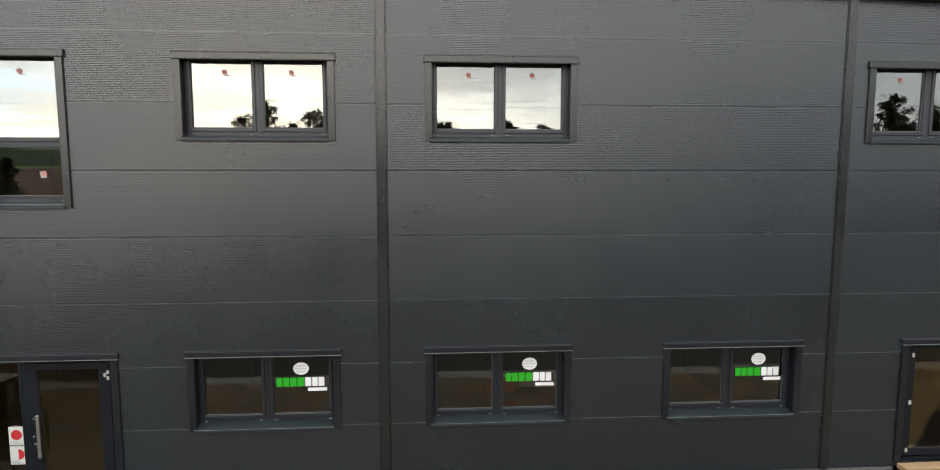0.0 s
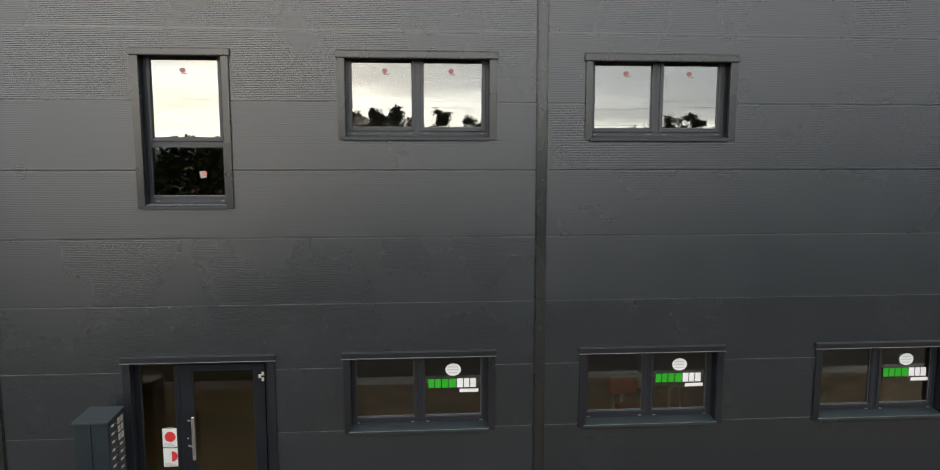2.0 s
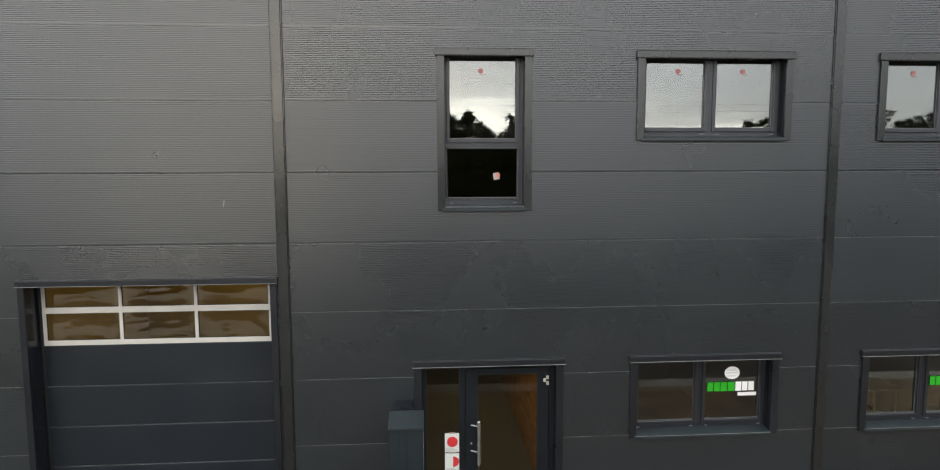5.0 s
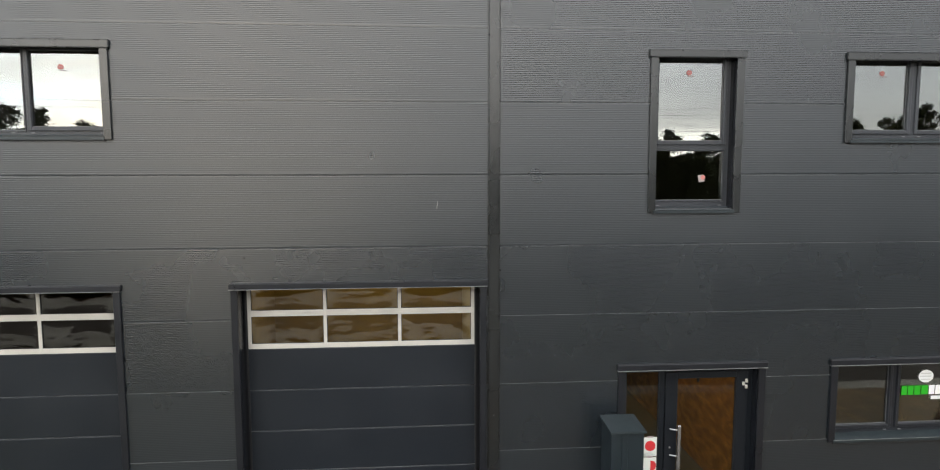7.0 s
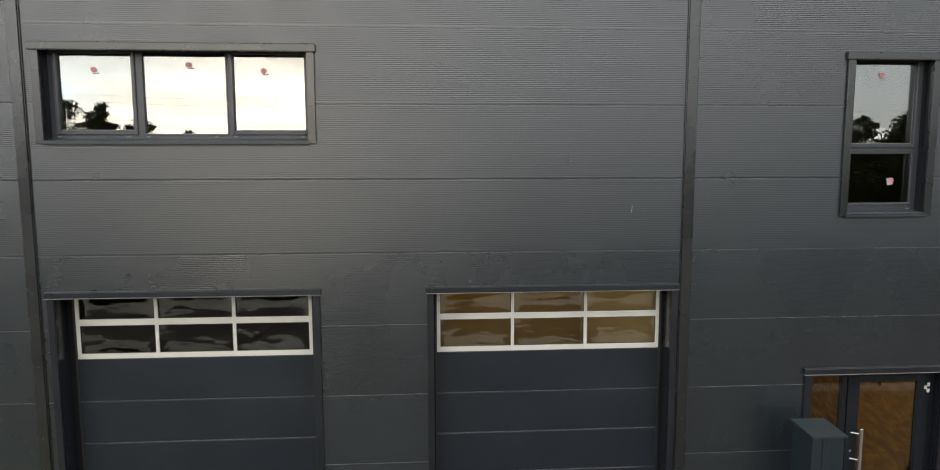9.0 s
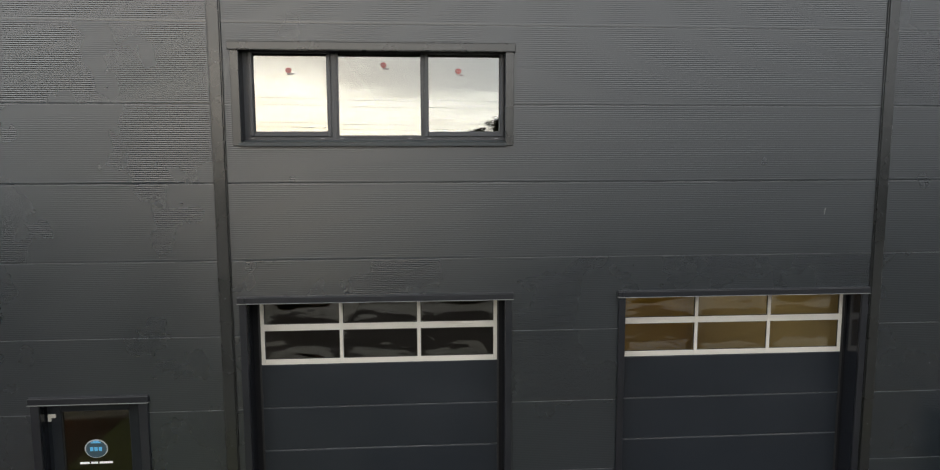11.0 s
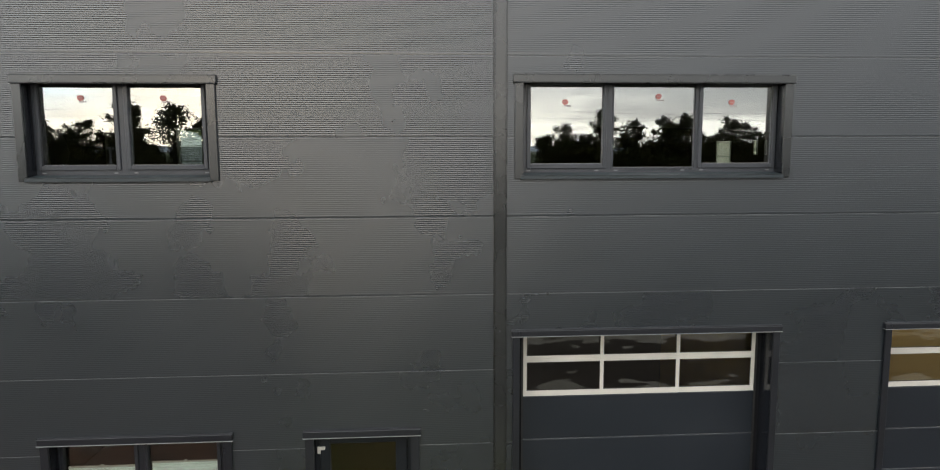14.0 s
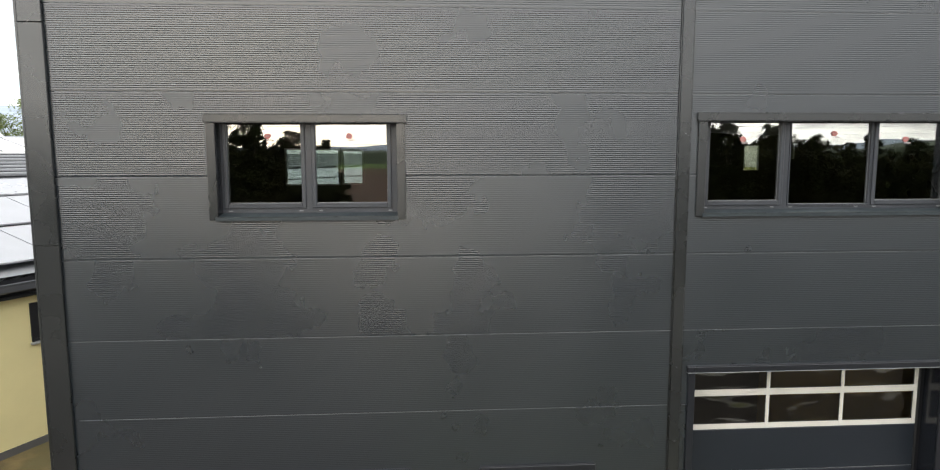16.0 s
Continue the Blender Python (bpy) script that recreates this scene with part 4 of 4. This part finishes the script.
for i, (a, b, c, d) in enumerate(REAR + HALLREAR):
    y = 6.1 if i < 3 else 41.8
    w = thing("window_%d" % (20 + i), ((a + b) / 2, y, c), "white rear window with a lever handle" if i < 3 else "bright rear window at the end of the dark hall", "window", kind="structure")
    part("window_frame", ring(a, b, c, d, 0.03, y - 0.05, y + 0.05), M_WHITE, w)
    part("pane", boxes((a + 0.03, b - 0.03, y, y + 0.006, c + 0.03, d - 0.03)), M_REARGLASS if i < 3 else M_HALLGLASS, w).visible_shadow = False
    if i < 3:
        part("handle", boxes((a + 0.006, a + 0.024, y - 0.09, y - 0.05, c + 0.3, c + 0.42), bevel=0.003), M_WHITE, w)
    else:
        part("transom", boxes((a + 0.03, b - 0.03, y - 0.04, y + 0.04, c + 0.36 * (d - c), c + 0.36 * (d - c) + 0.05)), M_BLACK, w)
# unseen lamps, added to brighten the loading bay and the lobby lining
for x, y, half, watts in ((-7.2, 2.0, 1.0, 15.0), (-7.2, 4.4, 1.0, 15.0), (-1.72, 1.9, 0.45, 24.0)):
    lamp = thing("ceiling_lamp", (x, y, 3.95), "long warm tube lamp added unseen under the ceiling", "lamp", group="ceiling lamps")
    part("housing", boxes((x - half, x + half, y - 0.08, y + 0.08, 3.93, 4.0), bevel=0.01), M_WHITE, lamp)
    area = bpy.data.lights.new("tube", "AREA")
    area.shape, area.size, area.size_y, area.energy, area.color = "RECTANGLE", 1.9 * half, 0.12, watts, (1.0, 0.86, 0.62)
    tube_ob = new("tube", area)
    tube_ob.location, tube_ob.parent = (0, 0, -0.04), lamp

# ---------------------------------------------------------------- trees, line of wires, far things


def tree_meshes(seed, height, spread, leaves, leaders):
    """Trunk and rising limbs; a crown of leafy shoots round several pointed leaders, open towards the tips."""
    rng = random.Random(seed)
    nr = np.random.RandomState(seed)
    bm = bmesh.new()
    tube(bm, (0, 0, 0), (0.05, 0, height * 0.4), height * 0.022, height * 0.014, 8)
    tops = [(rng.uniform(-0.2, 0.2), rng.uniform(-0.2, 0.2), 1.0, 0.80)]
    for k in range(leaders):
        a = 2 * math.pi * (k + rng.random() * 0.7) / leaders
        r = rng.uniform(0.35, 0.80)
        tops.append((r * math.cos(a), r * math.sin(a), rng.uniform(0.72, 1.0) - 0.14 * r, rng.uniform(0.42, 0.62)))
    shoots = []
    for tx, ty, th, width in tops:
        foot = Vector((tx * spread * 0.25, ty * spread * 0.25, height * rng.uniform(0.15, 0.38)))
        tip = Vector((tx * spread, ty * spread, height * th))
        tube(bm, foot, foot.lerp(tip, 0.55), height * 0.010, height * 0.006, 6)
        tube(bm, foot.lerp(tip, 0.55), tip, height * 0.006, height * 0.0012, 5)
        for k in range(46 if width > 0.6 else 30):
            t = ((k + rng.random()) / (46 if width > 0.6 else 30)) ** 0.8
            root = Vector((tip.x * (0.35 + 0.65 * t), tip.y * (0.35 + 0.65 * t), height * (0.05 + (th - 0.05) * t)))
            a = rng.uniform(0, 2 * math.pi)
            out = Vector((math.cos(a), math.sin(a), 0))
            reach = spread * width * (1.04 - t) ** 0.62 * rng.uniform(0.35, 1.1)
            end = root + out * reach + Vector((0, 0, reach * rng.uniform(0.15, 0.75) + 0.25 * rng.random()))
            end.z = min(end.z, height * (th + 0.02))
            if k % 2 == 0:
                tube(bm, root, end, 0.022, 0.006, 4)
            shoots.append((root.lerp(end, 0.25), end + (end - root).normalized() * 0.15, 0.10 + 0.10 * (1 - t)))
        shoots.append((tip - Vector((0, 0, 0.9)), tip + Vector((rng.uniform(-0.1, 0.1), 0, 0.25)), 0.10))
    wood = bpy.data.meshes.new("trunk")
    bm.to_mesh(wood)
    bm.free()
    wood.materials.append(M_BARK)
    n = leaves // len(shoots)
    verts = []
    for a, b, thick in shoots:
        t = nr.uniform(0, 1, (n, 1)) ** 0.8
        side = nr.normal(0, 1, (n, 3)) * thick * spread * 0.62 * (1.2 - 0.8 * t)
        p = np.array(a) * (1 - t) + np.array(b) * t + side
        u = nr.normal(0, 1, (n, 3)) + np.array((0, 0, 0.4))
        u /= np.linalg.norm(u, axis=1)[:, None]
        w = np.cross(u, nr.normal(0, 1, (n, 3)))
        w /= np.linalg.norm(w, axis=1)[:, None]
        s = nr.uniform(0.045, 0.105, (n, 1))
        verts.append(np.stack([p - u * s - w * s * 0.5, p + w * s * 0.62, p + u * s * 1.25], 1).reshape(-1, 3))
    verts = np.concatenate(verts)
    crown = bpy.data.meshes.new("crown")
    crown.from_pydata(verts.tolist(), [], np.arange(len(verts)).reshape(-1, 3).tolist())
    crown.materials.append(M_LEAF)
    return wood, crown


KINDS = [tree_meshes(11, 8.5, 2.7, 40000, 8), tree_meshes(12, 8.5, 2.3, 33000, 6), tree_meshes(13, 8.5, 3.0, 43000, 9),
         tree_meshes(14, 8.5, 2.4, 35000, 7), tree_meshes(15, 8.5, 2.8, 40000, 8)]
SOURCE = []
for i, (wood, crown) in enumerate(KINDS):
    t = thing("tree", (-40 - 4.0 * i, -32.0, 0), "leafy broad tree in the row across the road" if i % 2 == 0 else "slender airy tree in the row across the road", "tree", group="tree row")
    for nm, me in (("trunk", wood), ("crown", crown)):
        o = new(nm, me)
        o.parent = t
    SOURCE.append(t)


# tree tops along the road: place and height
TOPS = [(-42, 8.6), (-38, 8.4), (-35, 8.3), (-33.3, 8.2), (-31, 9.3), (-28.6, 9.0), (-26.4, 8.7), (-24.6, 8.0), (-8.2, 7.3), (-6.9, 7.9), (-5.2, 8.7), (-3.0, 8.3),
        (-1.5, 8.4), (-0.2, 8.5), (1.9, 8.3), (3.8, 8.0), (5.3, 7.7), (7.2, 7.1), (8.9, 7.7), (10.9, 7.4), (13.4, 7.5), (15.6, 7.9), (17.6, 8.2), (19.6, 8.3), (21.6, 8.4),
        (24.0, 9.2), (26.3, 8.3), (29.0, 8.7), (32.0, 9.4), (34.6, 8.8), (37.5, 8.6), (41, 9.0), (45, 8.8), (49, 9.2), (54, 9.0), (59, 9.3)]
rng = random.Random(5)
for n, (x, h) in enumerate(TOPS):
    y = -28.5 + rng.uniform(-1.0, 1.0)
    k = (1, 0, 3, 4, 1, 2)[n % 6]
    s = h / 8.95
    copy_thing(SOURCE[k], Matrix.Translation((x, y, -0.03)) @ Matrix.Rotation(rng.uniform(0, 6.28), 4, "Z") @ Matrix.Diagonal((s * 1.3, s * 1.2, s, 1)))
    if n % 2:
        k, s = rng.randrange(5), s * rng.uniform(0.86, 0.96)
        copy_thing(SOURCE[k], Matrix.Translation((x + rng.uniform(0.5, 1.3), y - 3.2, -0.03)) @ Matrix.Rotation(rng.uniform(0, 6.28), 4, "Z") @ Matrix.Diagonal((s * 1.2, s * 1.2, s, 1)))


def leaf_mass(name, n, seed, sampler, size, mat, label):
    nr = np.random.RandomState(seed)
    p = sampler(nr, n)
    u = nr.normal(0, 1, (n, 3))
    u /= np.linalg.norm(u, axis=1)[:, None]
    w = np.cross(u, nr.normal(0, 1, (n, 3)))
    w /= np.linalg.norm(w, axis=1)[:, None]
    s = nr.uniform(size * 0.5, size, (n, 1))
    v = np.stack([p - u * s, p + w * s * 0.7, p + u * s, p - w * s * 0.7], 1).reshape(-1, 3)
    me = bpy.data.meshes.new(name)
    me.from_pydata(v.tolist(), [], np.arange(len(v)).reshape(-1, 4).tolist())
    me.materials.append(mat)
    return tagged(new(name, me), label, "shrubs", kind="stuff")


def hedge_points(nr, n):
    q = nr.uniform(-44, 62, n)
    gap = (q > -22.5) & (q < -16.8)
    top = np.where(gap, 1.7, 6.0) + 0.7 * np.sin(q * 0.9) + 0.5 * np.sin(q * 2.3 + 1)
    z = top * nr.uniform(0, 1, n) ** 0.8
    return np.stack([q, -31.5 + nr.normal(0, 0.9, n), z], 1)


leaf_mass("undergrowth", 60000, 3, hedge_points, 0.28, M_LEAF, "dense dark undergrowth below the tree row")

# overhead wires along the road
for i, (z, y) in enumerate(((7.50, -13.0), (7.30, -13.3), (6.72, -13.0), (6.58, -13.3))):
    bm = bmesh.new()
    pts = [(xx, y, z - 0.15 + 0.28 * ((xx - round(xx / 44.0) * 44.0) / 22.0) ** 2) for xx in np.arange(-88, 88.1, 5.5)]
    for a, b in zip(pts, pts[1:]):
        tube(bm, a, b, 0.0045, None, 5)
    tagged(part("overhead_wire", bm, M_CABLE), "thin dark overhead wire along the road", "wire", group="overhead wires")
for px in (-66, 66):
    pole = thing("utility_pole", (px, -13.15, 0), "grey utility pole carrying the wires", "pole", group="utility poles")
    part("shaft", tube(bmesh.new(), (px, -13.15, -0.05), (px, -13.15, 8.2), 0.14, 0.09, 12), M_WOOD, pole)
    for z in (7.48, 6.66):
        part("crossarm", boxes((px - 0.05, px + 0.05, -13.6, -12.7, z - 0.05, z + 0.05)), M_WOOD, pole)

lampost = thing("street_lamp", (-28.2, -20.0, 0), "slim grey street lamp across the road", "street lamp")
part("pole", tube(bmesh.new(), (-28.2, -20, -0.05), (-28.2, -20, 6.4), 0.06, 0.045, 10), M_CAP, lampost)
part("lamp_head", boxes((-28.3, -27.85, -20.08, -19.92, 6.4, 6.46), bevel=0.02), M_CAP, lampost)

# far woods, hills


def ridge(name, pts_fn, mat, label, steps=160):
    bm = bmesh.new()
    last = None
    for k in range(steps + 1):
        (x, y), h, deep = pts_fn(k / steps)
        d = Vector((x, y, 0)).normalized() * deep
        row = [bm.verts.new((x, y, -1)), bm.verts.new((x + 0.25 * d.x, y + 0.25 * d.y, h * 0.8)), bm.verts.new((x + d.x * 0.6, y + d.y * 0.6, h)), bm.verts.new((x + d.x, y + d.y, -1))]
        if last:
            for j in range(3):
                bm.faces.new((last[j], row[j], row[j + 1], last[j + 1]))
        last = row
    bmesh.ops.recalc_face_normals(bm, faces=bm.faces)
    return tagged(part(name, bm, mat), label, "hills", kind="structure")


def arc(radius, a0, a1, base, amp, freq, deep):
    def fn(u):
        a = radians(a0 + (a1 - a0) * u)
        h = base + amp * noise.noise((u * freq, radius * 0.01, 0.3)) + amp * 0.35 * noise.noise((u * freq * 5.3, 4.0, radius))
        return (radius * math.cos(a), radius * math.sin(a)), max(1.0, h), deep
    return fn


ridge("backdrop_woods", arc(440, 180, 360, 12, 5, 26, 60), M_FARWOOD, "dark far woods beyond the fields", 420)
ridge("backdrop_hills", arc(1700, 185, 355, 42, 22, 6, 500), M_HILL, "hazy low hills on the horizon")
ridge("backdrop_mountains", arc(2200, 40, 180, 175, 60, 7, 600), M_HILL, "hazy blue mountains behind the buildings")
far_kind = tree_meshes(21, 8.5, 3.2, 12000, 8)
# far crowns swap to the leaf colour that has sunlight painted in
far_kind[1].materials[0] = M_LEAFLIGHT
far_tree = thing("tree", (-82.0, 66.0, -0.06), "sunlit green tree behind the neighbouring roof", "tree", group="far trees")
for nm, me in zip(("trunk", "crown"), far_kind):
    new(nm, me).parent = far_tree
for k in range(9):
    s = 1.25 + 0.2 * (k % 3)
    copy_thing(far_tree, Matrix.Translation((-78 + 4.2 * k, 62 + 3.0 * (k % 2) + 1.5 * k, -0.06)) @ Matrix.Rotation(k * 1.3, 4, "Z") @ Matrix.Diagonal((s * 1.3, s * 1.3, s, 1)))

house = thing("yellow_house", (16.0, 62.0, 0), "pale yellow house with a white fascia behind the hall", "house")
part("wall", boxes((6, 28, 58, 70, -0.06, 5.2)), M_YELLOW, house)
part("fascia", boxes((5.7, 28.3, 57.6, 58.0, 5.2, 7.6)), M_WHITE, house)
part("roof", boxes((5.7, 28.3, 58.0, 70.3, 5.2, 7.7)), M_ROOF, house)

# ---------------------------------------------------------------- yellow neighbour with solar roof
NB = Matrix.Translation((-26.05, 6.4, 0)) @ Matrix.Rotation(math.atan2(0.952, 0.465) - math.pi / 2, 4, "Z")
nb = thing("neighbour_building", (0, 0, 0), "low yellow rendered building with a solar panel roof", "building")
SLOPE, EAVE = 0.27, 3.93


def nbpart(name, bm, mat, parent, label=""):
    bmesh.ops.transform(bm, matrix=NB, verts=bm.verts)
    return part(name, bm, mat, parent, label)


nbpart("wall", boxes((-24, 0, -14, 40, 0.0, EAVE - 0.48)), M_YELLOW, nb)
nbpart("wall_base", boxes((-0.02, 0.03, -14, 40, -0.05, 0.16)), M_CONCRETE, nb)


def slab(u0, u1, v0, v1, lift, thick):
    """A sheet lying on the roof slope, u metres up from the eave."""
    bm = boxes((-u1, -u0, v0, v1, lift, lift + thick))
    for v in bm.verts:
        v.co.z += EAVE - SLOPE * v.co.x
    return bm


roof = nbpart("roof", slab(-0.12, 12.2, -14.2, 40, -0.05, 0.05), M_ROOFSHEET, nb)
nbpart("gutter", boxes((0.14, 0.32, -14.2, 40, EAVE - 0.34, EAVE - 0.16), bevel=0.03), M_CAP, nb)
nbpart("gutter_rim", boxes((0.30, 0.335, -14.2, 40, EAVE - 0.165, EAVE - 0.145), bevel=0.006), M_CAP, nb)
nbpart("fascia", boxes((0.02, 0.12, -14.2, 40, EAVE - 0.48, EAVE - 0.02)), M_BLACK, nb)
nbpart("soffit", boxes((0.0, 0.16, -14.2, 40, EAVE - 0.50, EAVE - 0.44)), M_BLACK, nb)
for u in np.arange(6.2, 9.5, 0.2):
    nbpart("roof_rib", slab(u, u + 0.07, -14, 39, 0.0, 0.05), M_CAP if int(u * 5) % 2 else M_ROOFSHEET, roof)
nbpart("skylight_band", slab(9.7, 11.6, -13, 38, 0.0, 0.08), M_DOME, nb, "pale translucent skylight band")
for v in np.arange(-13, 38, 1.2):
    nbpart("skylight_bar", slab(9.68, 11.62, v, v + 0.06, 0.08, 0.03), M_ROOFSHEET, nb)
for r in range(3):
    for k in range(20):
        v0 = -4 + 1.72 * k
        u0 = 0.15 + 2.25 * r
        nbpart("solar_panel", slab(u0, u0 + 2.05 if r < 2 else u0 + 1.4, v0, v0 + 1.68, 0.17, 0.04), M_SOLAR, nb, "pale gleaming solar panel")
    nbpart("mounting_rail", slab(0.2 + 2.25 * r + 2.09, 0.2 + 2.25 * r + 2.15, -4, 30.4, 0.02, 0.06), M_BLACK, nb)
for k in range(12):
    m = bmesh.new()
    bmesh.ops.create_uvsphere(m, u_segments=12, v_segments=6, radius=0.75, matrix=Matrix.Translation((-12.2, -6 + 3.2 * k, EAVE + SLOPE * 12.0)) @ Matrix.Diagonal((1, 1.5, 0.45, 1)))
    nbpart("skylight_dome", m, M_DOME, nb, "white translucent skylight dome")
for v in (0.33, 4.9, 9.3):
    wn = nbpart("window", ring(0, 1, 0, 1, 0.06, 0, 0.05), M_BLACK, nb)
    wn.data.clear_geometry()
    bm = boxes((-0.05, 0.03, v, v + 0.07, 2.36, 3.24), (-0.05, 0.03, v + 1.13, v + 1.2, 2.36, 3.24), (-0.05, 0.03, v + 0.07, v + 1.13, 3.17, 3.24), (-0.05, 0.03, v + 0.07, v + 1.13, 2.36, 2.43))
    bmesh.ops.transform(bm, matrix=NB, verts=bm.verts)
    bm.to_mesh(wn.data)
    bm.free()
    wn.data.materials.append(M_BLACK) if not wn.data.materials else None
    nbpart("pane", boxes((0.005, 0.012, v + 0.07, v + 1.13, 2.43, 3.17)), M_BLACK, wn)
    nbpart("sill", boxes((0.0, 0.07, v - 0.03, v + 1.23, 2.31, 2.36)), M_GREYFOIL, wn)

# ---------------------------------------------------------------- the ribbed panels of the facade
PITCH, DEEP, LIP, FOOT = 0.025, 0.00150, 0.003, 0.030


def panel(x0, x1, z0, z1, holes):
    """One sandwich panel: rounded level ribs over a plain foot that leans inwards, cut round the openings."""
    verts, faces, soft = [], [], []

    def strip(p, q, rows):
        base = len(verts)
        for y, z, _ in rows:
            verts.extend(((p, y, z), (q, y, z)))
        for k in range(len(rows) - 1):
            faces.append((base + 2 * k, base + 2 * k + 1, base + 2 * k + 3, base + 2 * k + 2))
            soft.append(rows[k][2] and rows[k + 1][2])

    near = [h for h in holes if h[0] < x1 and h[1] > x0]
    cuts = sorted({z0, z1, *(v for h in near for v in h[2:] if z0 < v < z1)})

    def depth(z):
        f = ((z - z0 - FOOT) / PITCH) % 1.0
        f = f / 1.32 if f < 0.66 else 0.5 + (f - 0.66) / 0.68
        return DEEP * 0.5 * (1.0 - math.cos(2.0 * math.pi * f))

    for a, b in zip(cuts, cuts[1:]):
        rows = []
        if a == z0:
            rows += [(0.045, z0 + 0.0045, False), (0.0018, z0 + 0.0045, False), (0.0010, z0 + 0.006, False)]
        lo, hi = (z0 + FOOT if a == z0 else a), (z1 - LIP if b == z1 else b)
        rows.append((depth(lo), lo, True))
        for k in range(40):
            for f in (0.0, 0.13, 0.30, 0.50, 0.66, 0.77, 0.88):
                z = z0 + FOOT + (k + f) * PITCH
                if lo + 1e-4 < z < hi - 1e-4:
                    rows.append((depth(z), z, True))
        rows.append((depth(hi), hi, True))
        if b == z1:
            rows += [(0.004, z1 - 0.0005, False), (0.045, z1 - 0.0005, False)]
        for p, q in free(x0, x1, (a + b) / 2, near):
            strip(p, q, rows)
    me = bpy.data.meshes.new("panel")
    me.from_pydata(verts, [], faces)
    me.polygons.foreach_set("use_smooth", soft)
    me.materials.append(M_PANEL)
    ob = new("panel", me)
    ob.parent = wall_front
    return ob


edges = [LEFT + 0.04, *COLUMNS, RIGHT]
for a, b in zip(edges, edges[1:]):
    for z in JOINT:
        panel(a + 0.005, b - 0.005, z, min(z + 1.0, TOP), holes)
    for z in JOINT[1:]:
        for p, q in free(a + 0.09, b - 0.09, z, holes):
            ledge = part("joint_ledge", boxes((p, q, -0.0015, 0.04, z, z + 0.0025)), M_LEDGE, wall_front)
mark = bmesh.new()
tube(mark, (-5.892, -0.001, 4.735), (-5.878, -0.001, 4.832), 0.004, 0.006, 5)
part("scratch", mark, M_EDGE, wall_front, "short pale scratch in the coating")

# everything that reaches the roof is cut along its falling line
for ob in list(scene.objects):
    if ob.type == "MESH" and ob.name.split(".")[0].split("_")[0] in ("wall", "trim", "flashing", "seal", "panel"):
        if ob.parent in (None, wall_front, corner) or ob.parent.name.startswith("trim_"):
            if max((v.co.z for v in ob.data.vertices), default=0) > 7.5:
                cut = bmesh.new()
                cut.from_mesh(ob.data)
                bmesh.ops.bisect_plane(cut, geom=[*cut.verts, *cut.edges, *cut.faces], plane_co=(0, 0, VERGE(0)), plane_no=(-FALL, 0, 1), clear_outer=True)
                cut.to_mesh(ob.data)
                cut.free()
